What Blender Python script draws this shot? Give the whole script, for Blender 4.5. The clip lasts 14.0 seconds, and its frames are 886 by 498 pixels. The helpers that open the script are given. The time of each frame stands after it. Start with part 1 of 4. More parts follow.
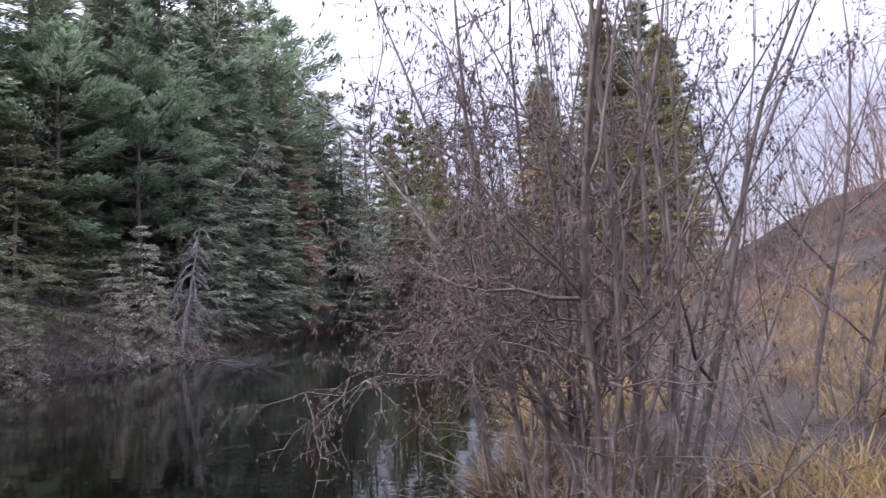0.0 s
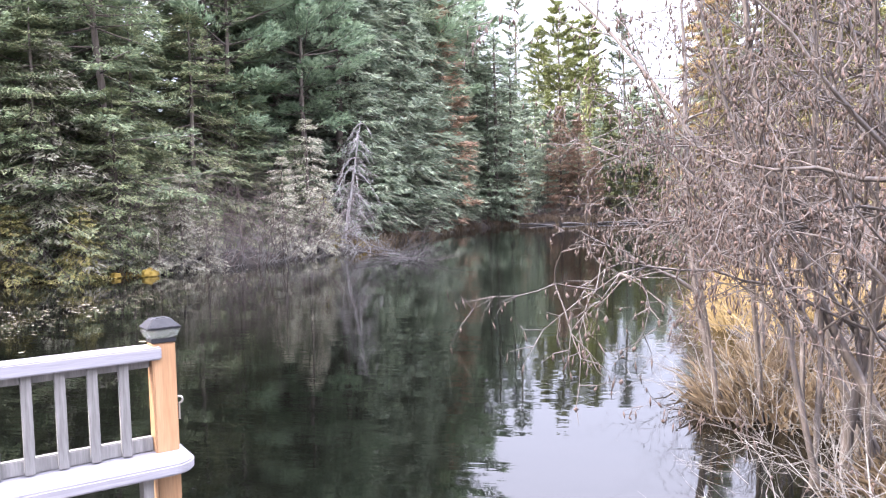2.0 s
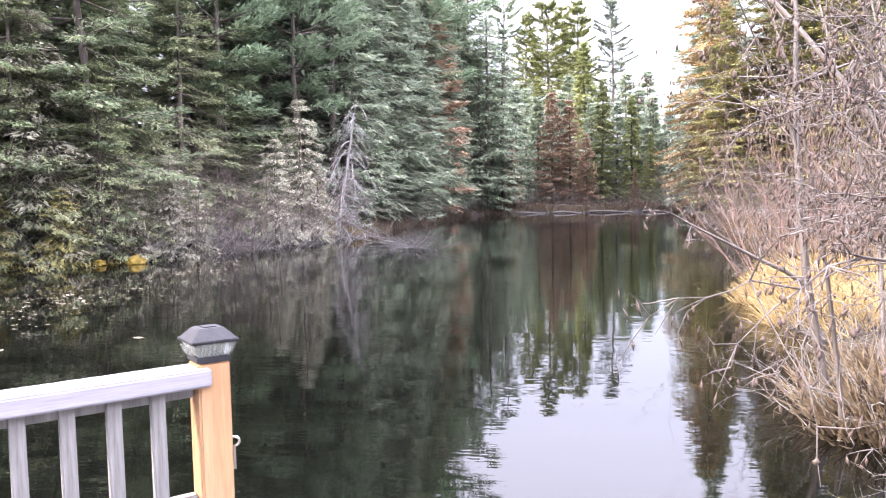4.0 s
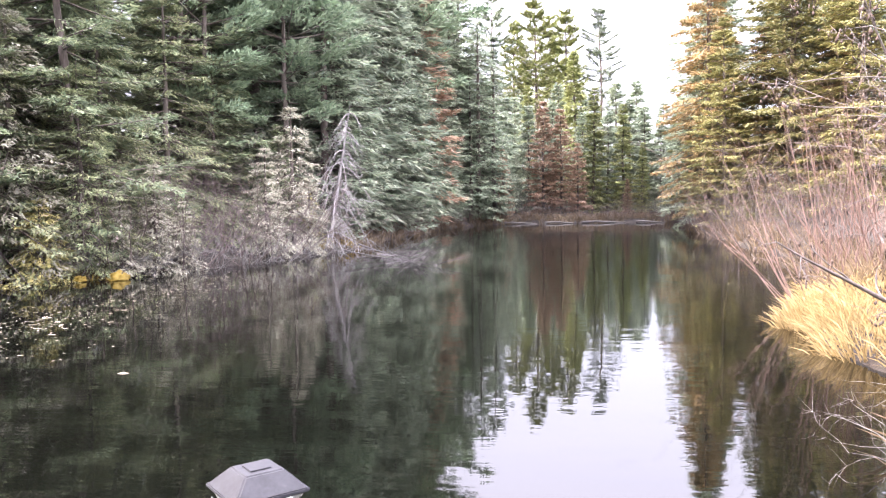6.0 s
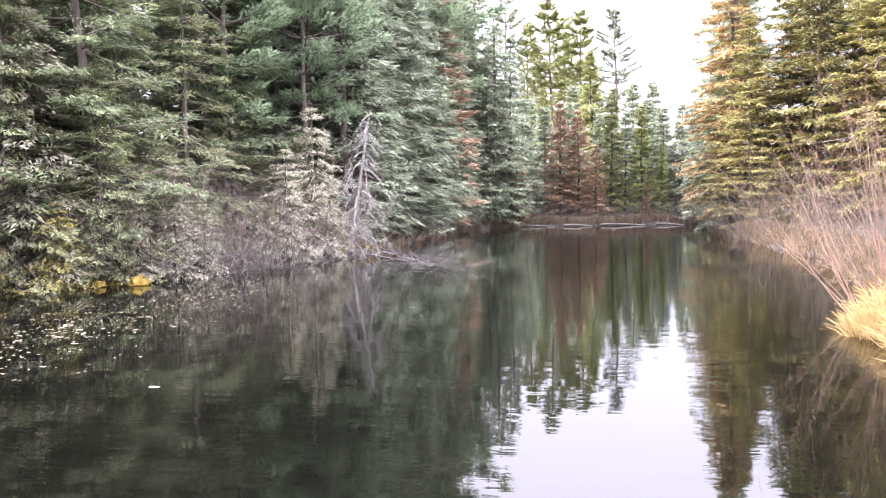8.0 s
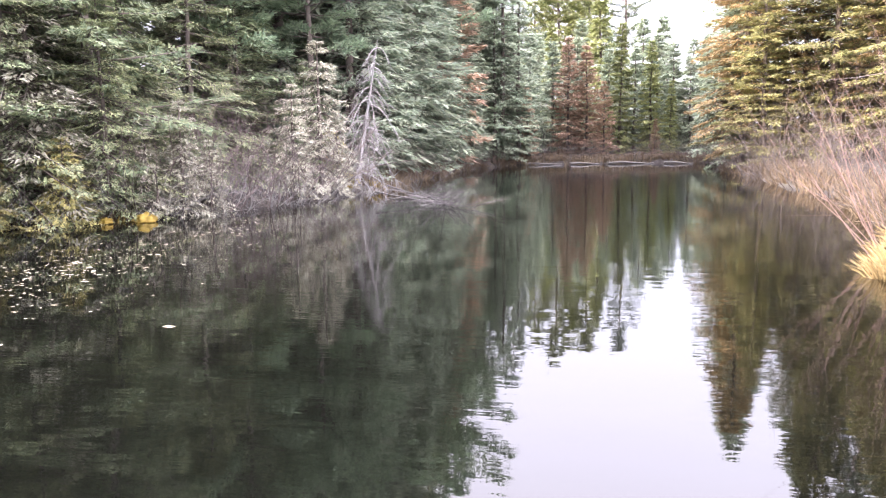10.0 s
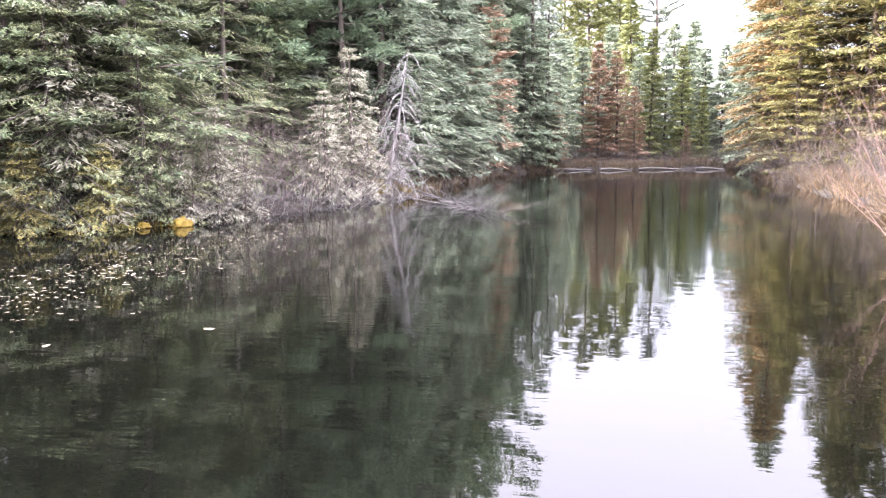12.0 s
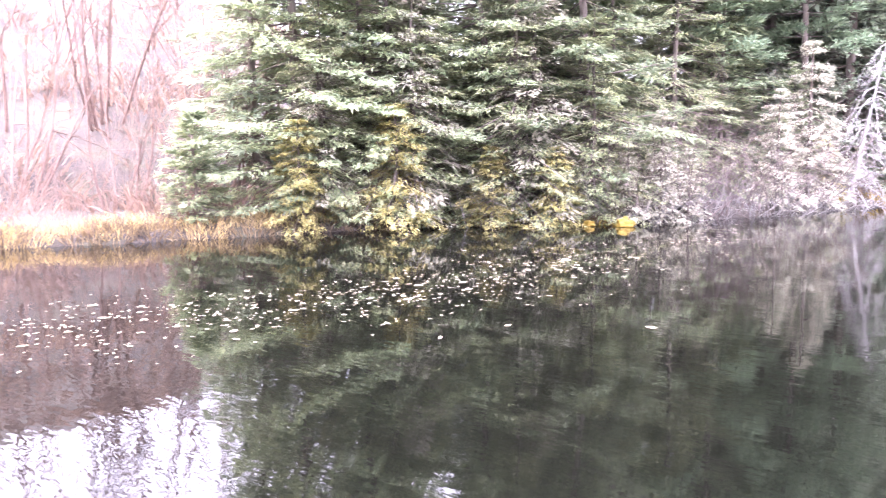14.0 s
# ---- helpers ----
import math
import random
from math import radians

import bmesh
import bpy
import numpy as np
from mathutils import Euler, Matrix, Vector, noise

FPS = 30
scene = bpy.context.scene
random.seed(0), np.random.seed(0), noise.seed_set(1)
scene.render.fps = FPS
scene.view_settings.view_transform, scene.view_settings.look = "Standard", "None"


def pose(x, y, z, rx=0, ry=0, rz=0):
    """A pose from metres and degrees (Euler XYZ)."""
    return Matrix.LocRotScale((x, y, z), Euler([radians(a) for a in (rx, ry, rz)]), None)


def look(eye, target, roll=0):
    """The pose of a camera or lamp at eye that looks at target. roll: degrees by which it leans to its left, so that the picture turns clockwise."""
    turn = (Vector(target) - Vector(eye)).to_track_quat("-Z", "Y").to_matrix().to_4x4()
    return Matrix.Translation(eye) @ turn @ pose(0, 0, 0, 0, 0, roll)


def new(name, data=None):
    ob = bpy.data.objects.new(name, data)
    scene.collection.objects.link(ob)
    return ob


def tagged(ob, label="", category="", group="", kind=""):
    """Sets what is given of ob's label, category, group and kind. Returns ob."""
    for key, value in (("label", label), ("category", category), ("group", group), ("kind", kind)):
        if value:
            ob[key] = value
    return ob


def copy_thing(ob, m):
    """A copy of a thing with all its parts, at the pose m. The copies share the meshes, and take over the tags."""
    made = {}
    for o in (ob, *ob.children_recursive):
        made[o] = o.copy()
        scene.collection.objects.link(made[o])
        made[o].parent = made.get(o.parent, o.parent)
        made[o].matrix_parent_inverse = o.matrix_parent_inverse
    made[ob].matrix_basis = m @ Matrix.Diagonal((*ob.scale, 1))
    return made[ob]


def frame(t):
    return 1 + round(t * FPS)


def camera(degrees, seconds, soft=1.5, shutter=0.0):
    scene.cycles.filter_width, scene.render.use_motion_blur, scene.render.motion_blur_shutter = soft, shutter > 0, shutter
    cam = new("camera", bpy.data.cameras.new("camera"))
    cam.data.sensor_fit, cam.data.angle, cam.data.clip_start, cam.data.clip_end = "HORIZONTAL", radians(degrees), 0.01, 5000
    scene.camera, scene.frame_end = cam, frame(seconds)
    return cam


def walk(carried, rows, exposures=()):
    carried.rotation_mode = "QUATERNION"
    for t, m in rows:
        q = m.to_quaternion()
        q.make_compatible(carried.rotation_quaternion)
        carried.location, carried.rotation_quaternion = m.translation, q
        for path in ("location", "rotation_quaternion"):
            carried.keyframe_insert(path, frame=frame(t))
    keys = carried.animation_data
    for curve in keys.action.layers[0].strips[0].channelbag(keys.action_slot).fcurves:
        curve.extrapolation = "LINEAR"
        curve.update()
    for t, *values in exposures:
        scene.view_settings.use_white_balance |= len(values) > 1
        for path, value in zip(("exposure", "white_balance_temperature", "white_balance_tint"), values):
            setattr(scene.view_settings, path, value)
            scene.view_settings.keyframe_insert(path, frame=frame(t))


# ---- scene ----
cam = camera(59.7, 14.0, soft=1.15, shutter=0.12)
METRES, EYE, TILT, LEAN, TURN = 4.3, 1.55, 0.0, 0.0, 0.0
ROWS = [
    (0.0, -0.0215, 0.0268, 0.0184, 0.04, 3.76, 2.40),
    (0.5, -0.0514, 0.0537, 0.0170, 7.95, 0.53, 2.14),
    (1.0, -0.0809, 0.0828, 0.0149, 10.00, -1.68, 1.80),
    (1.5, -0.1159, 0.1158, 0.0116, 10.57, -2.52, 1.65),
    (2.0, -0.1548, 0.1538, 0.0012, 10.64, -3.38, 1.45),
    (2.5, -0.1960, 0.2031, -0.0078, 10.44, -3.99, 1.24),
    (3.0, -0.2386, 0.2580, -0.0145, 10.12, -4.26, 1.24),
    (5.5, -0.4216, 0.4832, -0.0039, 8.22, -3.94, 0.77),
    (6.0, -0.4456, 0.5378, 0.0068, 8.06, -3.65, 0.89),
    (6.5, -0.4780, 0.5598, 0.0073, 8.12, -3.34, 0.99),
    (7.0, -0.5114, 0.5852, 0.0036, 8.36, -3.11, 1.13),
    (7.5, -0.5357, 0.6155, 0.0007, 8.63, -3.05, 1.17),
    (8.0, -0.5517, 0.6486, 0.0003, 8.83, -3.38, 1.08),
    (8.5, -0.5695, 0.6717, -0.0009, 9.05, -4.41, 0.94),
    (9.0, -0.5875, 0.6881, -0.0010, 9.15, -6.79, 0.78),
    (11.5, -0.5943, 0.6753, 0.0012, 9.08, -8.32, 0.84),
    (12.0, -0.6018, 0.6679, 0.0019, 11.19, -7.56, 0.8),
    (12.5, -0.6121, 0.6618, -0.0013, 15.46, -7.31, 0.8),
    (13.0, -0.6168, 0.6519, -0.0068, 21.9, -7.18, 0.8),
    (13.5, -0.622, 0.6498, -0.0021, 30.27, -7.04, 0.79),
    (14.0, -0.6203, 0.6428, -0.0004, 42.8, -6.89, 0.86),
]

EXPOSURES = [(0.0, 1.05, 5700, 24), (0.5, 1.75, 5650, 19), (1.0, 2.4, 5750, 18), (3.0, 2.75, 5900, 20), (5.5, 3.0, 6150, 22), (9.0, 3.1, 6250, 22), (11.5, 3.22, 6150, 21), (12.5, 3.27, 6200, 21), (13.0, 3.6, 6150, 24), (13.4, 3.85, 6150, 28), (14.0, 4.1, 5950, 32)]
walk(cam, [(t, pose(0, 0, EYE, TILT, LEAN, TURN) @ pose(METRES * x, METRES * y, METRES * z, 90 + pitch, roll, yaw)) for t, x, y, z, yaw, pitch, roll in ROWS], EXPOSURES)

# ---- world and sun ----
SUN_HEADING, SUN_HEIGHT = 122.0, 31.0   # degrees left of straight ahead, degrees above the horizon
world = bpy.data.worlds.new("world")
scene.world = world
world.use_nodes = True
wn = world.node_tree.nodes
sky = wn.new("ShaderNodeTexSky")
sky.sky_type = "NISHITA"
sky.sun_disc = False
sky.sun_elevation = radians(SUN_HEIGHT)
sky.sun_rotation = radians(-SUN_HEADING)
sky.air_density, sky.dust_density, sky.ozone_density = 1.0, 4.0, 1.0
wn["Background"].inputs["Strength"].default_value = 0.15
up = wn.new("ShaderNodeSeparateXYZ")   # thin high cloud over the blue, brighter towards the zenith
world.node_tree.links.new(wn.new("ShaderNodeTexCoord").outputs["Generated"], up.inputs[0])
lift = wn.new("ShaderNodeMapRange")
lift.interpolation_type = "SMOOTHSTEP"
lift.inputs["From Min"].default_value, lift.inputs["From Max"].default_value = 0.1, 0.85
lift.inputs["To Min"].default_value, lift.inputs["To Max"].default_value = 0.23, 1.85
world.node_tree.links.new(up.outputs["Z"], lift.inputs["Value"])
cloud = wn.new("ShaderNodeVectorMath")
cloud.operation = "SCALE"
cloud.inputs[0].default_value = (9.6, 9.2, 9.7)
world.node_tree.links.new(lift.outputs[0], cloud.inputs["Scale"])
veil = wn.new("ShaderNodeMix")
veil.data_type = "RGBA"
veil.inputs[0].default_value = 0.78
world.node_tree.links.new(sky.outputs[0], veil.inputs[6])
world.node_tree.links.new(cloud.outputs[0], veil.inputs[7])
world.node_tree.links.new(veil.outputs[2], wn["Background"].inputs["Color"])

sun = new("sun", bpy.data.lights.new("sun", "SUN"))
sun.data.energy, sun.data.angle, sun.data.color = 2.2, radians(2.0), (1.0, 0.84, 0.62)
a, e = radians(SUN_HEADING), radians(SUN_HEIGHT)
sun.matrix_world = look((-math.sin(a) * math.cos(e) * 50, math.cos(a) * math.cos(e) * 50, math.sin(e) * 50), (0, 0, 0))

# ---- materials ----
def shader(name, rough=0.7, metal=0.0):
    m = bpy.data.materials.new(name)
    m.use_nodes = True
    b = m.node_tree.nodes["Principled BSDF"]
    b.inputs["Roughness"].default_value, b.inputs["Metallic"].default_value = rough, metal
    return m, m.node_tree, b


def noise_node(nt, scale, detail=4.0, stretch=(1, 1, 1), rough=0.55, space="Object"):
    co, mp, n = nt.nodes.new("ShaderNodeTexCoord"), nt.nodes.new("ShaderNodeMapping"), nt.nodes.new("ShaderNodeTexNoise")
    mp.inputs["Scale"].default_value = stretch
    n.inputs["Scale"].default_value, n.inputs["Detail"].default_value, n.inputs["Roughness"].default_value = scale, detail, rough
    nt.links.new(co.outputs[space], mp.inputs["Vector"])
    nt.links.new(mp.outputs[0], n.inputs["Vector"])
    return n.outputs["Fac"]


def ramp(nt, fac, stops):
    r = nt.nodes.new("ShaderNodeValToRGB")
    while len(r.color_ramp.elements) < len(stops):
        r.color_ramp.elements.new(0.5)
    for el, (p, c) in zip(r.color_ramp.elements, stops):
        el.position, el.color = p, (*c, 1)
    nt.links.new(fac, r.inputs["Fac"])
    return r.outputs["Color"]


def blend(nt, fac, a, b, mode="MIX"):
    m = nt.nodes.new("ShaderNodeMix")
    m.data_type, m.blend_type = "RGBA", mode
    for sock, v in ((m.inputs[0], fac), (m.inputs[6], a), (m.inputs[7], b)):
        if isinstance(v, bpy.types.NodeSocket):
            nt.links.new(v, sock)
        else:
            sock.default_value = v if isinstance(v, float) else (*v, 1)
    return m.outputs[2]


def bump(nt, b, height, strength, dist):
    n = nt.nodes.new("ShaderNodeBump")
    n.inputs["Strength"].default_value, n.inputs["Distance"].default_value = strength, dist
    nt.links.new(height, n.inputs["Height"])
    nt.links.new(n.outputs[0], b.inputs["Normal"])


def foliage(name, dark, mid, light, glow=0.42):
    """Needles or leaves: colour drifts over the crown, from tree to tree and from twig to twig; some light passes through."""
    m, nt, b = shader(name, 0.65)
    isl = nt.nodes.new("ShaderNodeNewGeometry").outputs["Random Per Island"]
    big = noise_node(nt, 0.9, 3.0)
    mix = nt.nodes.new("ShaderNodeMath")
    mix.operation = "MULTIPLY_ADD"
    mix.inputs[1].default_value = 0.45
    nt.links.new(isl, mix.inputs[0])
    half = nt.nodes.new("ShaderNodeMath")
    half.operation = "MULTIPLY"
    half.inputs[1].default_value = 0.62
    nt.links.new(big, half.inputs[0])
    nt.links.new(half.outputs[0], mix.inputs[2])
    col = ramp(nt, mix.outputs[0], [(0.2, dark), (0.5, mid), (0.8, light)])
    hs = nt.nodes.new("ShaderNodeHueSaturation")
    rnd = nt.nodes.new("ShaderNodeObjectInfo").outputs["Random"]
    mr = nt.nodes.new("ShaderNodeMapRange")
    mr.inputs["To Min"].default_value, mr.inputs["To Max"].default_value = 0.75, 1.3
    nt.links.new(rnd, mr.inputs["Value"])
    nt.links.new(mr.outputs[0], hs.inputs["Value"])
    nt.links.new(col, hs.inputs["Color"])
    nt.links.new(hs.outputs[0], b.inputs["Base Color"])
    b.inputs["Specular IOR Level"].default_value = 0.3
    tr = nt.nodes.new("ShaderNodeBsdfTranslucent")
    nt.links.new(hs.outputs[0], tr.inputs["Color"])
    ms = nt.nodes.new("ShaderNodeMixShader")
    ms.inputs[0].default_value = glow
    nt.links.new(b.outputs[0], ms.inputs[1])
    nt.links.new(tr.outputs[0], ms.inputs[2])
    nt.links.new(ms.outputs[0], nt.nodes["Material Output"].inputs["Surface"])
    return m


def rough_matter(name, stops, scale, stretch=(1, 1, 1), rough=0.85, depth=0.01, strength=0.6, fine=6.0):
    """Bark, timber, soil: a coarse and a fine noise drive colour and relief."""
    m, nt, b = shader(name, rough)
    n1 = noise_node(nt, scale, 6.0, stretch, 0.65)
    n2 = noise_node(nt, scale * fine, 3.0, stretch)
    col = ramp(nt, n1, stops)
    col = blend(nt, 0.35, col, ramp(nt, n2, [(0.3, (0.35, 0.35, 0.35)), (0.7, (1, 1, 1))]), "MULTIPLY")
    nt.links.new(col, b.inputs["Base Color"])
    bump(nt, b, n2, strength, depth)
    return m


SPRUCE = foliage("spruce_needles", (0.09, 0.115, 0.085), (0.195, 0.24, 0.168), (0.32, 0.36, 0.245), 0.46)
FIR = foliage("fir_needles", (0.08, 0.108, 0.066), (0.185, 0.235, 0.138), (0.34, 0.39, 0.22), 0.48)
CEDAR = foliage("cedar_sprays", (0.07, 0.088, 0.05), (0.16, 0.19, 0.1), (0.3, 0.315, 0.175), 0.46)
YELLOW = foliage("yellowing_cedar_sprays", (0.11, 0.105, 0.04), (0.25, 0.235, 0.085), (0.42, 0.37, 0.16), 0.46)
PINE = foliage("pine_needles", (0.105, 0.155, 0.105), (0.21, 0.285, 0.18), (0.33, 0.41, 0.26))
# spruce green shifted to yellow: warm sunlight is put into the base colour
GOLD = foliage("sun_tinted_spruce_needles", (0.07, 0.08, 0.034), (0.18, 0.182, 0.075), (0.33, 0.305, 0.135))
RUST = foliage("rusty_needles", (0.15, 0.1, 0.065), (0.29, 0.195, 0.13), (0.42, 0.31, 0.22))
OCHRE = foliage("yellowing_needles", (0.085, 0.068, 0.036), (0.21, 0.155, 0.072), (0.36, 0.265, 0.135))
# the same for far pines and spruces: sunshine painted into the needle colour
SUNPINE = foliage("sun_tinted_pine_needles", (0.075, 0.09, 0.034), (0.175, 0.2, 0.075), (0.32, 0.34, 0.15))
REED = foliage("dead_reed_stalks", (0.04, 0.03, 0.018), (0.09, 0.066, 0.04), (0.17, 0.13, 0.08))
PALE = foliage("lichened_dead_sprays", (0.15, 0.15, 0.105), (0.3, 0.295, 0.22), (0.47, 0.46, 0.37))
STRAW = foliage("straw_grass", (0.11, 0.08, 0.035), (0.23, 0.17, 0.075), (0.37, 0.285, 0.14))
BRACKEN = foliage("dead_bracken", (0.065, 0.043, 0.033), (0.13, 0.088, 0.068), (0.215, 0.16, 0.13))
MOSS = foliage("golden_moss", (0.11, 0.075, 0.015), (0.23, 0.165, 0.03), (0.36, 0.27, 0.07))
BARK = rough_matter("conifer_bark", [(0.3, (0.05, 0.04, 0.032)), (0.6, (0.15, 0.125, 0.105)), (0.8, (0.26, 0.235, 0.205))], 6, (1, 1, 0.25))
BLEACHED = rough_matter("bleached_dead_wood", [(0.3, (0.17, 0.16, 0.15)), (0.6, (0.31, 0.3, 0.285)), (0.8, (0.46, 0.45, 0.43))], 5, (1, 1, 0.3))
GREY = rough_matter("weathered_grey_wood", [(0.3, (0.12, 0.11, 0.10)), (0.6, (0.24, 0.23, 0.215)), (0.8, (0.38, 0.365, 0.345))], 5, (1, 1, 0.3))
BROWN = rough_matter("brown_twig_bark", [(0.3, (0.034, 0.027, 0.023)), (0.6, (0.075, 0.06, 0.052)), (0.8, (0.14, 0.117, 0.102))], 5)
PINK = rough_matter("reddish_willow_bark", [(0.3, (0.08, 0.048, 0.04)), (0.6, (0.15, 0.098, 0.08)), (0.8, (0.24, 0.172, 0.145))], 4)
BRUSH = rough_matter("grey_pink_twig_bark", [(0.3, (0.09, 0.068, 0.06)), (0.6, (0.175, 0.14, 0.125)), (0.8, (0.30, 0.26, 0.24))], 3)
ALDER = rough_matter("alder_bark", [(0.3, (0.036, 0.03, 0.026)), (0.6, (0.098, 0.083, 0.074)), (0.75, (0.24, 0.215, 0.195))], 14, (1, 1, 0.35), 0.7, 0.004)
CATKIN = rough_matter("catkin_brown", [(0.3, (0.032, 0.022, 0.018)), (0.6, (0.085, 0.058, 0.046)), (0.8, (0.18, 0.125, 0.1))], 30)
SOIL = rough_matter("forest_floor", [(0.25, (0.007, 0.005, 0.004)), (0.5, (0.02, 0.014, 0.010)), (0.62, (0.028, 0.025, 0.012)), (0.8, (0.065, 0.045, 0.03))], 0.9, (1, 1, 1), 0.95, 0.08, 0.8, 14.0)
TIMBER = rough_matter("whitewashed_timber", [(0.22, (0.10, 0.098, 0.105)), (0.36, (0.185, 0.183, 0.20)), (0.7, (0.25, 0.247, 0.27))], 4, (0.25, 6, 6), 0.75, 0.002, 0.4, 7.0)
BALUSTER = rough_matter("greyed_timber", [(0.25, (0.075, 0.072, 0.067)), (0.45, (0.145, 0.142, 0.135)), (0.75, (0.23, 0.225, 0.215))], 7, (4, 4, 0.3), 0.8, 0.002, 0.5, 6.0)
POST = rough_matter("new_yellow_pine", [(0.25, (0.21, 0.115, 0.055)), (0.5, (0.30, 0.172, 0.082)), (0.75, (0.37, 0.23, 0.12))], 5, (5, 5, 0.35), 0.6, 0.001, 0.3, 5.0)
DECK = rough_matter("grey_decking", [(0.25, (0.09, 0.08, 0.072)), (0.5, (0.15, 0.136, 0.122)), (0.75, (0.22, 0.205, 0.19))], 4, (0.3, 5, 5), 0.85, 0.002, 0.5)
CAP = rough_matter("dark_grey_plastic", [(0.3, (0.016, 0.016, 0.019)), (0.6, (0.026, 0.027, 0.031)), (0.8, (0.045, 0.046, 0.051))], 25, (1, 1, 1), 0.6, 0.0005, 0.2)
PAD = foliage("floating_leaves", (0.07, 0.058, 0.036), (0.15, 0.135, 0.092), (0.28, 0.26, 0.2), 0.1)
DRIFT = rough_matter("wet_grey_driftwood", [(0.3, (0.05, 0.045, 0.041)), (0.6, (0.11, 0.102, 0.096)), (0.8, (0.2, 0.19, 0.18))], 5, (0.3, 1, 1))
CAP.node_tree.nodes["Principled BSDF"].inputs["Specular IOR Level"].default_value = 0.2
HOOK, _, hb = shader("galvanised_steel", 0.4, 1.0)
hb.inputs["Base Color"].default_value = (0.45, 0.43, 0.40, 1)
LENS, _, lb = shader("frosted_lens", 0.25)
lb.inputs["Base Color"].default_value = (0.5, 0.53, 0.5, 1)
lb.inputs["Transmission Weight"].default_value = 0.75
lb.inputs["IOR"].default_value = 1.3

WATER, nt, wb = shader("pond_water", 0.02)
wb.inputs["Base Color"].default_value = (0.0014, 0.0016, 0.0012, 1)
wb.inputs["IOR"].default_value = 1.333
swell = noise_node(nt, 0.9, 2.0, (0.5, 1.6, 1))
ripple = noise_node(nt, 5.0, 2.0, (0.6, 1.8, 1))
patch = noise_node(nt, 0.12, 2.0)
calm = nt.nodes.new("ShaderNodeMapRange")
calm.inputs["From Min"].default_value, calm.inputs["From Max"].default_value = 0.4, 0.65
calm.inputs["To Min"].default_value, calm.inputs["To Max"].default_value = 0.12, 0.4
nt.links.new(patch, calm.inputs["Value"])
small = nt.nodes.new("ShaderNodeMath")
small.operation = "MULTIPLY"
nt.links.new(ripple, small.inputs[0])
nt.links.new(calm.outputs[0], small.inputs[1])
total = nt.nodes.new("ShaderNodeMath")
nt.links.new(swell, total.inputs[0])
nt.links.new(small.outputs[0], total.inputs[1])
bump(nt, wb, total.outputs[0], 0.35, 0.012)

# ---- mesh helpers ----
def rng_of(seed):
    return np.random.default_rng(seed)


def mesh_of(name, verts, faces, material, smooth=False):
    """A mesh from numpy arrays; faces is one array or a list of arrays, each of equal-sided faces."""
    me = bpy.data.meshes.new(name)
    groups = faces if isinstance(faces, list) else [faces]
    sizes = np.concatenate([np.full(len(g), g.shape[1], dtype=np.int32) for g in groups])
    loops = np.concatenate([g.ravel() for g in groups]).astype(np.int32)
    me.vertices.add(len(verts))
    me.vertices.foreach_set("co", np.asarray(verts, dtype=np.float32).ravel())
    me.loops.add(len(loops))
    me.loops.foreach_set("vertex_index", loops)
    me.polygons.add(len(sizes))
    me.polygons.foreach_set("loop_start", np.concatenate(([0], np.cumsum(sizes)[:-1])).astype(np.int32))
    if smooth:
        me.polygons.foreach_set("use_smooth", np.ones(len(sizes), dtype=bool))
    me.update(calc_edges=True)
    me.materials.append(material)
    return me


def unit(v):
    return v / np.maximum(np.linalg.norm(v, axis=-1, keepdims=True), 1e-9)


def blades(p, d, n, length, width):
    """One pointed spray of needles for each root p, along d, lying across n."""
    d, s = unit(d), unit(np.cross(d, n))
    L, W = length[:, None], width[:, None]
    v = np.stack([p - s * W / 2, p + s * W / 2, p + d * L], axis=1)
    f = np.arange(len(p) * 3).reshape(-1, 3)
    return v.reshape(-1, 3), f


class Tubes:
    """Gathers tapered tubes along polylines into one mesh."""
    def __init__(self, sides=4):
        self.k, self.v, self.f, self.n = sides, [], [], 0

    def add(self, pts, radii):
        pts, radii, k = np.asarray(pts, float), np.asarray(radii, float), self.k
        t = unit(np.gradient(pts, axis=0))
        ref = np.array([1.0, 0, 0]) if abs(t[0, 0]) < 0.8 else np.array([0, 1.0, 0])
        s = unit(np.cross(t, ref))
        u = np.cross(t, s)
        a = np.arange(k) * 2 * np.pi / k
        ring = pts[:, None] + radii[:, None, None] * (np.cos(a)[None, :, None] * s[:, None] + np.sin(a)[None, :, None] * u[:, None])
        m = len(pts)
        i = np.arange(m - 1)[:, None] * k + np.arange(k)[None]
        j = np.arange(m - 1)[:, None] * k + (np.arange(k)[None] + 1) % k
        self.v.append(ring.reshape(-1, 3))
        self.f.append(np.stack([i, j, j + k, i + k], -1).reshape(-1, 4) + self.n)
        self.n += m * k

    def mesh(self, name, material, smooth=True):
        return mesh_of(name, np.concatenate(self.v), np.concatenate(self.f), material, smooth)


def child(name, me, parent, label=""):
    ob = new(name, me)
    ob.parent = parent
    return tagged(ob, label)


def part(name, bm, material, parent, label="", at=None):
    me = bpy.data.meshes.new(name)
    bm.to_mesh(me)
    bm.free()
    me.materials.append(material)
    ob = child(name, me, parent, label)
    if at is not None:
        ob.matrix_basis = at
    return ob


def box(sx, sy, sz, bevel=0.004, z0=0.0):
    """A board with eased edges; its underside lies at z0."""
    bm = bmesh.new()
    bmesh.ops.create_cube(bm, size=1.0)
    bmesh.ops.scale(bm, vec=(sx, sy, sz), verts=bm.verts)
    bmesh.ops.translate(bm, vec=(0, 0, z0 + sz / 2), verts=bm.verts)
    bmesh.ops.bevel(bm, geom=bm.edges[:], offset=bevel, segments=2, affect="EDGES")
    return bm


